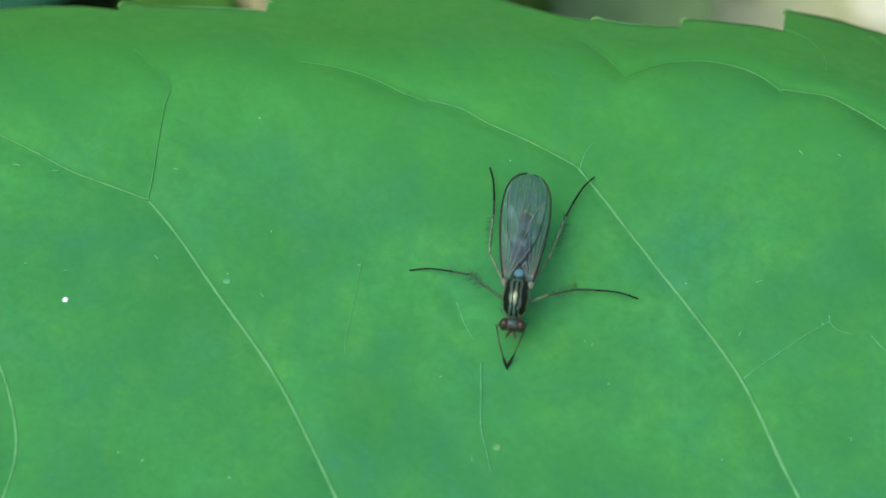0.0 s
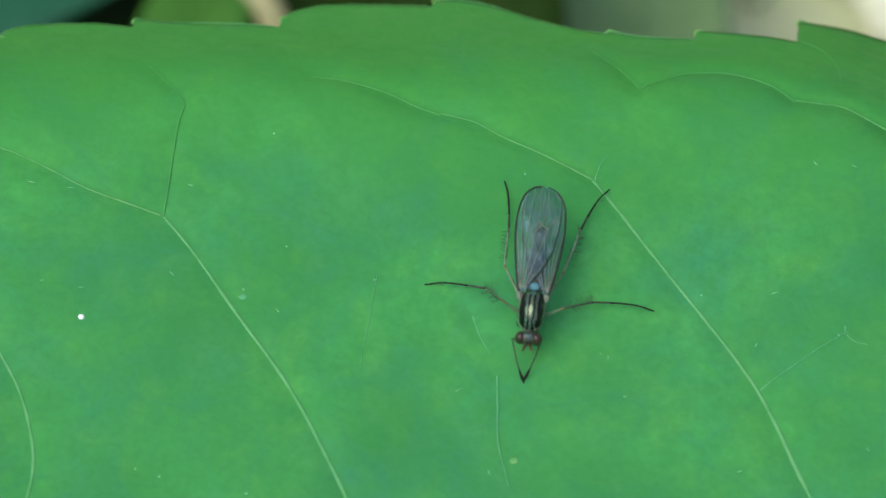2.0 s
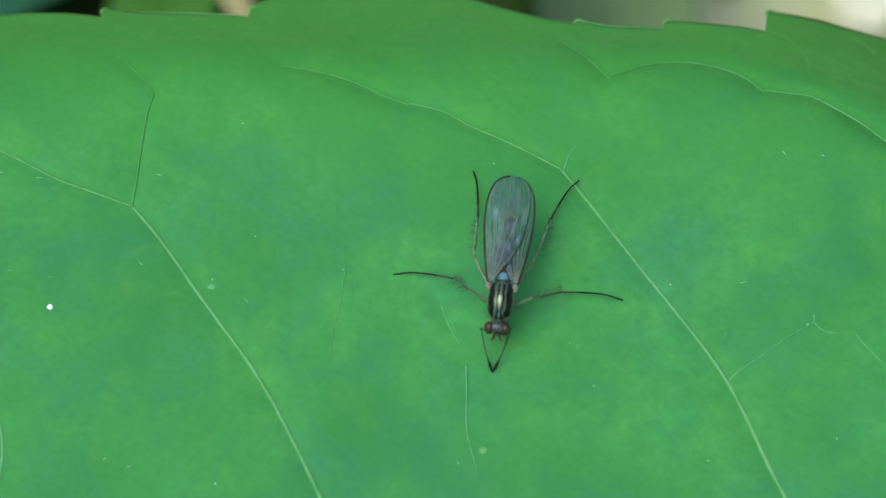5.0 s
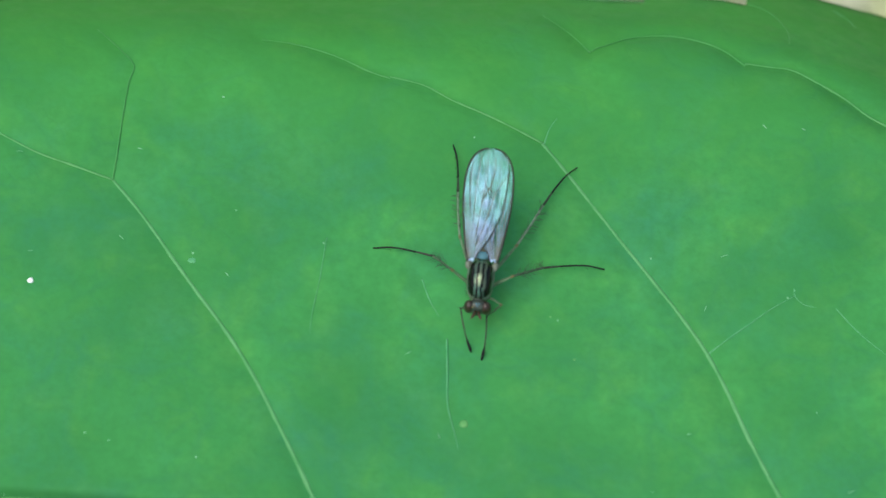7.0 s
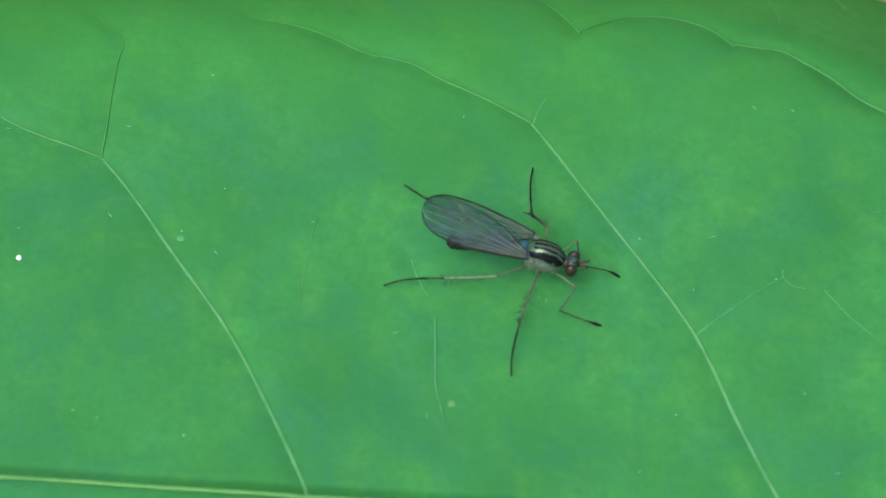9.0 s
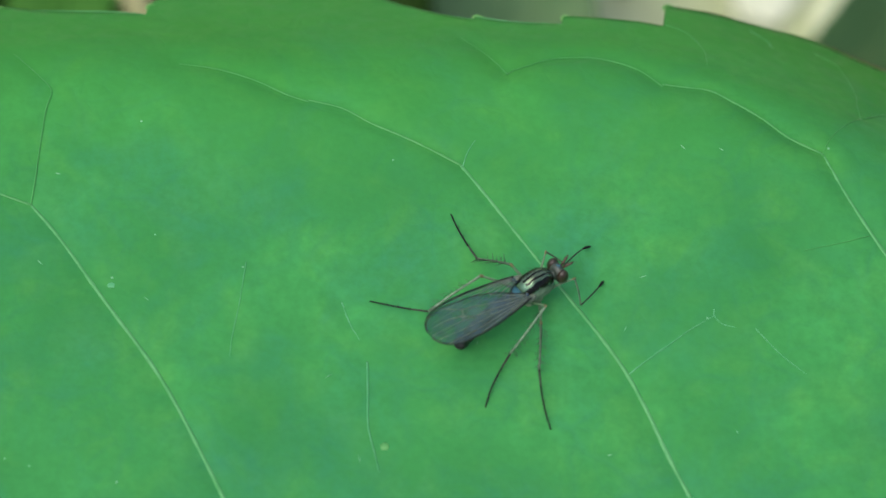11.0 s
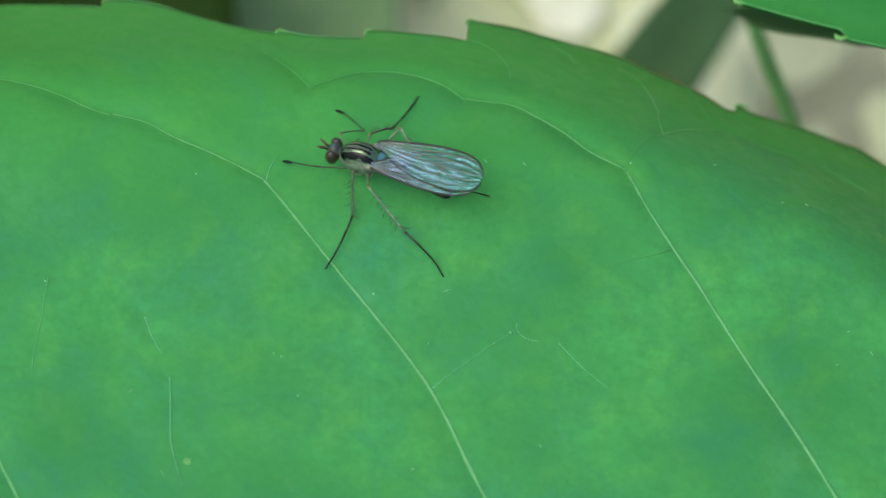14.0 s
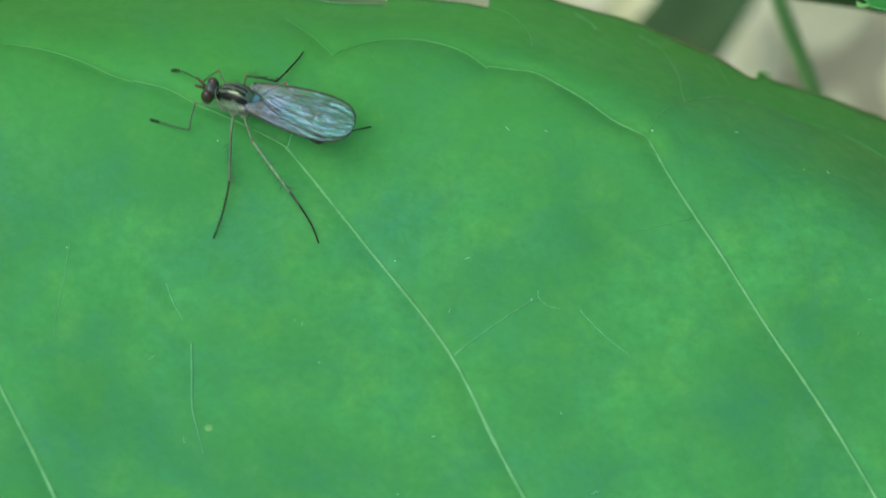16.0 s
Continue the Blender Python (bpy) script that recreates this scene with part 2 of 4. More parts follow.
def spline(points, per=8):
    """Catmull-Rom through the points, of any dimension."""
    p = [np.array(q, float) for q in points]
    p = [2 * p[0] - p[1]] + p + [2 * p[-1] - p[-2]]
    out = []
    for a, b, c, d in zip(p, p[1:], p[2:], p[3:]):
        for s in np.linspace(0, 1, per, endpoint=False):
            out.append(0.5 * (2 * b + (c - a) * s + (2 * a - 5 * b + 4 * c - d) * s * s + (3 * b - a - 3 * c + d) * s ** 3))
    return out + [p[-2]]


def tube(bm, points, radii, sides=7, flat=1.0, mat=0):
    """A closed tapered tube along the points; flat squeezes it in height."""
    pts = [Vector(p) for p in points]
    rings = []
    for i, p in enumerate(pts):
        d = (pts[min(i + 1, len(pts) - 1)] - pts[max(i - 1, 0)]).normalized()
        side = d.cross(Vector((0, 0, 1)))
        side = side.normalized() if side.length > 1e-4 else Vector((1, 0, 0))
        up = side.cross(d)
        r = radii[i] if isinstance(radii, (list, tuple)) else radii
        rings.append([bm.verts.new(p + side * (r * math.cos(k * math.tau / sides)) + up * (r * flat * math.sin(k * math.tau / sides))) for k in range(sides)])
    for a, b in zip(rings, rings[1:]):
        for k in range(sides):
            bm.faces.new((a[k], a[(k + 1) % sides], b[(k + 1) % sides], b[k])).material_index = mat
    bm.faces.new(rings[0][::-1]).material_index = mat
    bm.faces.new(rings[-1]).material_index = mat
    return bm


def blob(bm, at, size, rot=(0, 0, 0), seg=20, rough=0.0, mat=0):
    """An ellipsoid with half-axes size, a little uneven where rough is given."""
    m = pose(*at, *rot) @ Matrix.Diagonal((*size, 1))
    made = bmesh.ops.create_uvsphere(bm, u_segments=seg, v_segments=max(8, seg * 2 // 3), radius=1)
    for v in made["verts"]:
        if rough:
            v.co *= 1 + rough * noise.noise(v.co * 1.7 + Vector(at))
        v.co = m @ v.co
        for f in v.link_faces:
            f.material_index = mat
    return bm


def bristle(bm, a, b, r, mat=0):
    tube(bm, [a, Vector(a).lerp(Vector(b), 0.6), b], [r, r * 0.7, r * 0.15], 4, 1.0, mat)


# ---------------------------------------------------------------- the large leaf
def leaf_height(x, y):
    """The blade is level, bends down towards its toothed margin and falls away gently on the right."""
    s = y + 0.25 * (np.sqrt((x - 13.5) ** 2 + 9.0) + (x - 13.5))
    d = (np.sqrt((s - 4.6) ** 2 + 1.5) + (s - 4.6)) / 2
    right = np.clip(x - 14.0, 0, 30)
    return -np.where(d < 4.2, 0.10 * d * d, 1.764 + 0.84 * (d - 4.2)) - 0.006 * right * right


def midrib_y(x):
    return np.interp(x, [-60, -12.6, 3.2, 48], [-10.2, -12.24, -13.15, -15.4])


# margin of the upper half, tooth by tooth: each lobe starts with the tip of a tooth
LOBES = []


def lobe(*points):
    LOBES.append(points)


lobe((-60, -10), (-50, -2.5), (-38, 3.4), (-28, 6.8), (-20, 8.9), (-17.78, 8.99), (-16.93, 8.84), (-16.57, 8.76))
lobe((-16.53, 9.62), (-16.31, 10.21), (-15.79, 10.64), (-15.08, 10.85), (-14.03, 10.96), (-12.97, 10.96), (-12, 10.74), (-11.64, 10.53))
lobe((-11.63, 11.4), (-11.36, 11.45), (-10.44, 11.18), (-9.17, 11.13), (-7.68, 11.08), (-6.61, 10.91), (-6.16, 10.75))
lobe((-6.09, 11.68), (-5.71, 12.23), (-4.98, 12.74), (-4.13, 12.96), (-2.84, 13.02), (-1.55, 13.03), (-0.8, 12.98), (-0.52, 12.81))
lobe((-0.32, 13.6), (0.5, 13.66), (1.36, 13.33), (2.11, 12.83), (3.06, 12.06), (4, 11.41), (5.04, 10.82), (6.08, 10.46))
lobe((6.16, 10.73), (6.51, 10.58), (7.34, 10.28), (8.38, 10.15), (9.35, 10.09))
lobe((9.49, 10.85), (10.33, 10.8), (11.39, 10.68), (12.44, 10.57), (13.24, 10.37))
lobe((13.52, 12.45), (14.36, 12.4), (15.47, 12.38), (16.56, 12.16), (17.9, 12.03), (18.81, 12.02), (19.92, 11.72), (20.99, 11.2), (22.09, 10.83), (22.89, 10.14), (23.43, 9.54), (23.82, 9.59))
lobe((24.07, 10.39), (24.34, 10.1), (24.78, 9.92), (25.93, 9.98), (27.14, 9.98), (28.32, 9.82), (29.48, 9.6), (32.2, 6.6), (36, 0.5), (41, -6.6), (48, -15.3))

VEINS = []


def vein(r0, r1, look_of, *points):
    """Notes a vein from its thick end: radius at the start and at the end, 0 pale, 1 silvery, 2 faint, 3 soft."""
    VEINS.append((points, r0, r1, look_of))


vein(0.085, 0.055, 0, (-2.24, -12.87), (-2.78, -11.56), (-3.34, -10.27), (-3.93, -8.99), (-4.53, -7.71), (-5.18, -6.46), (-5.92, -5.26), (-6.72, -4.09), (-7.50, -2.92), (-8.26, -1.73), (-9.05, -0.56), (-9.92, 0.55))
vein(0.044, 0.028, 3, (-9.92, 0.54), (-11.31, 1.1), (-12.64, 1.64), (-14.09, 2.49), (-15.34, 3.15), (-16.07, 3.47), (-17.5, 4.4))
vein(0.03, 0.015, 2, (-9.92, 0.52), (-9.79, 1.66), (-9.69, 2.81), (-9.51, 4.56), (-9.35, 5.41), (-9.88, 6.21), (-10.77, 7.32))
vein(0.085, 0.055, 0, (14.28, -13.93), (13.57, -12.40), (12.87, -10.87), (12.21, -9.32), (11.62, -7.75), (10.94, -6.22), (10.08, -4.78), (9.14, -3.38), (8.18, -1.99), (7.24, -0.60), (6.31, 0.80), (5.35, 2.19))
vein(0.044, 0.028, 3, (5.35, 2.18), (4.35, 2.81), (3.35, 3.38), (2.14, 3.99), (1.13, 4.63), (-0.08, 5))
vein(0.032, 0.018, 2, (-0.08, 4.93), (-0.89, 5.27), (-1.91, 5.89), (-2.93, 6.37), (-3.95, 6.69), (-4.77, 6.76))
vein(0.085, 0.055, 0, (27.20, -15.00), (26.45, -13.34), (25.70, -11.69), (24.93, -10.04), (24.12, -8.41), (23.25, -6.81), (22.36, -5.23), (21.53, -3.62), (20.72, -2.01), (19.85, -0.42), (19.06, 1.21), (18.39, 2.90))
vein(0.044, 0.028, 3, (18.38, 2.87), (17.23, 3.51), (16.27, 4.43), (15.29, 5.18), (14.49, 5.69), (13.67, 5.77), (12.78, 5.87))
vein(0.034, 0.018, 2, (12.77, 5.79), (11.96, 6.67), (11.06, 7.17), (10.04, 7.4), (8.78, 7.21), (7.83, 6.73), (7.15, 6.33))
vein(0.029, 0.012, 2, (7.15, 6.3), (6.42, 7.48), (5.53, 8.64))
vein(0.035, 0.02, 2, (20.28, 5.62), (21.35, 6.59), (22.61, 7.27), (23.52, 7.24), (24.84, 6.94), (26.23, 6.85), (27.33, 6.48), (28.51, 5.65))
vein(0.018, 0.012, 2, (18.37, 2.8), (18.93, 3.84), (20.27, 5.57))
vein(0.024, 0.012, 2, (20.21, 5.32), (20.17, 6.39), (20.26, 7.6), (19.94, 9.75), (19.15, 10.5))
vein(0.024, 0.012, 2, (13.31, 10.49), (14.07, 9.91), (14.56, 8.51), (14.52, 7.24))
vein(0.018, 0.01, 1, (16.68, 11.35), (17.24, 10.57), (17.38, 9.95))
vein(0.02, 0.01, 2, (22.08, 10.85), (22.29, 9.18), (22.41, 7.96))
vein(0.024, 0.014, 1, (11.06, -6.29), (11.88, -5.63), (12.49, -5.18), (13.21, -4.63), (14.1, -4.07))
vein(0.02, 0.01, 1, (14.11, -3.8), (14.13, -4.11), (14.42, -4.41), (14.85, -4.52))
vein(0.02, 0.01, 1, (15.55, -4.57), (15.79, -4.88), (16.4, -5.59), (17.23, -6.34))
vein(0.024, 0.012, 2, (19.83, -0.66), (18.91, -0.97), (17.46, -1.35))
vein(0.07, 0.045, 0, (-14.60, -12.20), (-14.30, -11.18), (-14.06, -10.16), (-14.01, -9.12), (-14.17, -8.09), (-14.44, -7.06), (-14.82, -6.08), (-15.33, -5.15), (-15.87, -4.24), (-16.41, -3.33), (-16.96, -2.41), (-17.50, -1.50))
vein(0.028, 0.014, 1, (1.07, -3.44), (1.34, -4.27), (1.67, -4.94))
vein(0.034, 0.016, 1, (1.94, -5.79), (1.95, -7.05), (1.96, -8.37), (2.19, -9.46), (2.32, -10.11))
vein(0.016, 0.01, 1, (-2.29, -1.85), (-2.42, -2.8), (-2.55, -3.71), (-2.76, -4.83), (-2.83, -5.61))
vein(0.025, 0.01, 1, (5.4, 2.08), (5.61, 2.7), (5.89, 3.17))

MIDRIB = [(-60, -10.2), (-30, -11.4), (-12.6, -12.24), (-7.4, -12.72), (-2.4, -12.9), (3.2, -13.15), (20, -14.0), (48, -15.4)]


def vein_valley(X, Y):
    """For every point: how far the nearest of the stout veins is, and how much that vein sinks the blade there (0 to 1)."""
    best, sunk = np.full(X.shape, 99.0), np.zeros(X.shape)
    for pts, r0, r1, silver in VEINS:
        if r0 < 0.028:
            continue
        line = np.array(spline(pts, 3))
        n = len(line)
        for i, ((ax, ay), (bx, by)) in enumerate(zip(line, line[1:])):
            dx, dy = bx - ax, by - ay
            s = np.clip(((X - ax) * dx + (Y - ay) * dy) / (dx * dx + dy * dy), 0, 1)
            d = np.hypot(X - ax - s * dx, Y - ay - s * dy)
            best = np.minimum(best, d)
            w = min(1.0, (r0 + (r1 - r0) * i / n) / 0.045) * (min(1.0, (n - i) / 4) if r1 < 0.02 else 1.0)
            sunk = np.maximum(sunk, w * (0.55 * np.exp(-(d / 0.25) ** 2) + 0.45 * np.exp(-(d / 0.8) ** 2)))
    return best, sunk


def blade_height(X, Y):
    d, sunk = vein_valley(X, Y)
    ripple = 0.05 * np.sin(0.62 * X + 0.31 * Y) * np.sin(0.55 * Y - 0.2 * X)
    deep = 0.12 + 0.22 * np.clip((Y + 0.3 * np.maximum(0, X - 14) - 1.5) / 4, 0, 1)
    off = Y - midrib_y(X)                   # the midrib is a ridge that drops steeply on its far side
    ridge = 0.31 * np.exp(-(off / np.where(off < 0, 1.3, 0.22)) ** 2) - 0.40 * np.exp(-((off - 0.31) / 0.18) ** 2)
    return leaf_height(X, Y) + ripple * np.minimum(d, 1) - deep * sunk + ridge


def build_leaf():
    leaf = base("leaf", "large toothed green leaf with pale veins, lying level", "leaf")
    xs, top = [], []
    for run in LOBES:
        p = np.array(run, float)
        n = max(6, int((p[-1, 0] - p[0, 0]) / 0.22))
        n = min(n, 130)
        x = np.linspace(p[0, 0] + 0.012, p[-1, 0] - 0.012, n)
        line = np.array(spline(run, 6))
        xs.append(x)
        top.append(np.interp(x, line[:, 0], line[:, 1]))
    x, e = np.concatenate(xs), np.concatenate(top)
    e = e + 0.035 * np.sin(9.3 * x) * np.sin(4.1 * x + 1)
    mid = midrib_y(x)
    low = mid - 0.93 * (np.convolve(np.pad(e - mid, 8, "edge"), np.ones(17) / 17, "valid"))
    inner = np.interp(x, [-60, -40, -20, -12, -4, 1, 6, 13, 18, 21.5, 27, 34, 48], [-10.1, 0.5, 6.5, 7.6, 8.4, 8.6, 7.4, 7.2, 7.0, 5.4, 3.2, -3, -15.35])
    inner = np.convolve(np.pad(inner, 6, "edge"), np.ones(13) / 13, "valid")
    rows = [low + (mid - low) * s for s in np.linspace(0, 1, 24)[:-1]] + [mid + (inner - mid) * s for s in np.linspace(0, 1, 120) ** 1.25]
    rows += [inner + (e - inner) * s for s in np.linspace(0, 1, 13)[1:]]
    Y = np.array(rows)
    X = np.broadcast_to(x, Y.shape)
    Z = blade_height(X, Y)
    nr, nc = Y.shape
    co = np.stack([X, Y, Z], -1).reshape(-1, 3) * MM
    k = np.arange(nr * nc).reshape(nr, nc)
    faces = np.stack([k[:-1, :-1], k[:-1, 1:], k[1:, 1:], k[1:, :-1]], -1).reshape(-1, 4)
    me = bpy.data.meshes.new("blade")
    me.from_pydata(co.tolist(), [], faces.tolist())
    me.materials.append(M_LEAF)
    me.polygons.foreach_set("use_smooth", [True] * len(me.polygons))
    blade = new("blade", me)
    blade.parent = leaf
    thick = blade.modifiers.new("thickness", "SOLIDIFY")
    thick.thickness, thick.offset = 0.22 * MM, -1
    for pts, r0, r1, silver in VEINS:
        line = np.array(spline(pts, 7))
        z = blade_height(line[:, 0], line[:, 1])
        n = len(line)
        bm = bmesh.new()
        wob = [1 + 0.45 * noise.noise(Vector((i * 0.45, r0 * 700, line[0][0]))) for i in range(n)]
        tube(bm, [(a, b, c + (0.016 if r0 > 0.045 else 0.040 if r0 > 0.028 else 0.018)) for (a, b), c in zip(line, z)], [(r0 + (r1 - r0) * i / (n - 1)) * wob[i] * 0.9 for i in range(n)], 8, 0.4 if r0 > 0.045 else 0.55)
        part("vein", bm, (M_VEIN, M_SCRATCH, M_VEIN_DIM, M_VEIN_SOFT)[silver], leaf, ("", "fine silvery veinlet", "faint sunken vein", "soft pale vein in a groove")[silver])
    line = np.array(spline(MIDRIB, 8))
    z = blade_height(line[:, 0], line[:, 1])
    bm = bmesh.new()
    n = len(line)
    tube(bm, [(a, float(midrib_y(a)) - 0.05, c + 0.03) for (a, b), c in zip(line, z)], [0.062 + 0.04 * i / n + 0.010 * math.sin(i * 2.1) for i in range(n)], 10, 0.6)
    part("midrib", bm, M_MIDRIB, leaf, "pale yellow-green midrib")
    for run in LOBES[1:]:
        (x0, y0), z0 = run[0], float(leaf_height(*run[0]))
        bm = bmesh.new()
        tube(bm, [(x0 + 0.45, y0 - 0.10, z0 - 0.06), (x0 + 0.2, y0 - 0.02, z0 - 0.05), (x0 + 0.03, y0 + 0.02, z0 - 0.04), (x0 - 0.07, y0 - 0.06, z0 - 0.05), (x0 - 0.10, y0 - 0.17, z0 - 0.05)], [0.035, 0.055, 0.068, 0.06, 0.03], 8)
        part("tooth_tip", bm, M_TOOTH, leaf, "pale hooked tip of a leaf tooth")
    for k, run in enumerate(LOBES):
        line = np.array([p for p in spline(run, 6) if -30 < p[0] < 34])
        bm = bmesh.new()
        brown = k > 5
        tube(bm, [(a, b, float(leaf_height(a, b)) - 0.06) for a, b in line], 0.05 if brown else 0.038, 6)
        part("margin", bm, M_MARGIN if brown else M_VEIN, leaf, "thin reddish-brown leaf margin" if brown else "thin pale green leaf margin")
    return leaf


def build_specks():
    """Dust and dried drops on the blade."""
    white, pale, yellow, damp = "dried white", "pale green", "dull yellow", "flat silvery"
    for x, y, r, tone in (
        (-12.62, -3.61, 0.115, white), (-6.07, 3.96, 0.045, pale), (-6.98, -2.45, 0.045, pale), (-5.51, -0.73, 0.03, pale),
        (5.55, -4.95, 0.04, yellow), (-2.39, -2.05, 0.035, pale), (-7.0, -2.75, 0.09, damp), (6.36, -6.64, 0.05, yellow),
        (2.93, 2.33, 0.035, pale), (-9.65, -9.83, 0.035, pale), (-10.49, -9.54, 0.035, pale), (-6.65, -10.44, 0.045, pale),
        (-6.05, -12.32, 0.05, pale), (13.87, -4.15, 0.04, pale), (18.63, 3.09, 0.05, pale), (2.53, -9.11, 0.16, yellow), (9.12, -2.55, 0.035, pale),
    ):
        z = float(blade_height(np.array([x]), np.array([y]))[0])
        bm = bmesh.new()
        blob(bm, (0, 0, 0), (r, r * 0.85, r * (0.12 if r > 0.15 else 0.5)), seg=12, rough=0.35)
        ob = part("speck", bm, {white: M_SPECK, pale: M_FLECK, yellow: M_STAIN, damp: M_SCRATCH}[tone])
        ob.location = Vector((x, y, z + r * (0.02 if r > 0.15 else 0.2))) * MM
        if tone == damp:
            ob.scale = (1.6, 1.3, 0.3)
        tagged(ob, "tiny " + tone + " speck lying on the green leaf", "speck", group="specks on the leaf")


def build_dust():
    rng = random.Random(3)
    bm = bmesh.new()
    for _ in range(26):
        x, y, a, r = rng.uniform(-16, 27), rng.uniform(-12, 4), rng.uniform(0, 6.28), rng.uniform(0.010, 0.020)
        z = float(blade_height(np.array([x]), np.array([y]))[0]) + 0.02
        d = Vector((math.cos(a), math.sin(a), 0)) * rng.uniform(0.03, 0.14)
        tube(bm, [Vector((x, y, z)) - d, (x, y, z + 0.01), Vector((x, y, z)) + d], [r * 0.5, r, r * 0.4], 5)
    tagged(part("dust", bm, M_FLECK), "fine pale flecks of dust on the leaf", "dust", kind="stuff")


# ---------------------------------------------------------------- the fly
WING = 4.05


def wing_point(s, w, side, lift):
    """A place on a folded wing: s from hinge (0) to tip (1), w from the trailing (-1) to the leading edge (1)."""
    half = float(np.interp(s, [0, 0.03, 0.14, 0.3, 0.42, 0.53, 0.66, 0.77, 0.87, 0.93, 0.966, 0.988, 1.0], [0.52, 0.56, 0.64, 0.75, 0.815, 0.85, 0.86, 0.835, 0.73, 0.59, 0.435, 0.265, 0.0]))
    inner = half * float(np.interp(s, [0, 0.08, 0.2, 0.4, 0.7, 1.0], [0.55, 0.25, -0.25, -0.62, -0.80, -0.88]))
    x = inner + (half - inner) * (w + 1) / 2
    fold = (0.007 * math.sin(w * 13 + 2.5 * s + side) + 0.006 * math.sin(w * 21 - 3.1 * s + 2 * side)) * min(1, 6 * s) * (0.6 + 0.4 * math.sin(7 * s + 3 * w))
    z = 0.36 - 0.04 * s - 0.07 * max(0.0, x) ** 2 + lift * (0.4 + 0.6 * s) + fold
    return Vector((side * x, -0.50 - WING * s, z))


def build_wing(fly, side, lift):
    bm = bmesh.new()
    ns, nw = 44, 48
    grid = [[bm.verts.new(wing_point(s, w, side, lift)) for w in np.linspace(-1, 1, nw)] for s in np.sin(np.linspace(0, math.pi / 2, ns))]
    for a, b in zip(grid, grid[1:]):
        for k in range(nw - 1):
            bm.faces.new((a[k], a[k + 1], b[k + 1], b[k]) if side < 0 else (a[k + 1], a[k], b[k], b[k + 1]))
    wing = part("wing", bm, M_WING, fly, "clear smoky wing with dark veins folded over the abdomen")
    runs = [
        [(s, 1.0) for s in (0.0, 0.1, 0.25, 0.4, 0.55, 0.7, 0.82, 0.9, 0.95, 0.98, 0.995)],
        [(s, -1.0) for s in (0.02, 0.1, 0.2, 0.4, 0.6, 0.75, 0.87, 0.94, 0.98, 0.995)],
        [(0.02, 0.75), (0.25, 0.78), (0.45, 0.86), (0.60, 0.98)],
        [(0.02, 0.55), (0.3, 0.62), (0.6, 0.70), (0.90, 0.94)],
        [(0.02, 0.40), (0.3, 0.40), (0.6, 0.42), (0.95, 0.62)],
        [(0.03, 0.10), (0.3, 0.12), (0.55, 0.05), (0.72, 0.02), (0.98, 0.2)],
        [(0.03, -0.3), (0.25, -0.25), (0.45, -0.38), (0.62, -0.55), (0.75, -0.96)],
        [(0.38, 0.10), (0.42, 0.40)],
        [(0.55, 0.05), (0.66, -0.22), (0.80, -0.34), (0.95, -0.42)],
        [(0.03, -0.62), (0.14, -0.70), (0.30, -0.98)],
        [(0.05, 0.92), (0.20, 0.90), (0.33, 0.99)],
        [(0.60, -0.52), (0.66, 0.03)],
    ]
    for i, run in enumerate(runs):
        pts = [wing_point(s, w, side, lift + 0.008) for s, w in run]
        pts = [Vector(p) for p in spline(pts, 5)]
        n = len(pts)
        r0 = 0.045 if i == 0 else 0.022 if i == 1 else 0.020
        bm = bmesh.new()
        tube(bm, pts, [r0 * (1 - 0.45 * k / n) for k in range(n)], 5)
        part("wing_vein", bm, M_WING_VEIN if i < 2 else M_WING_RIB, wing)
    return wing


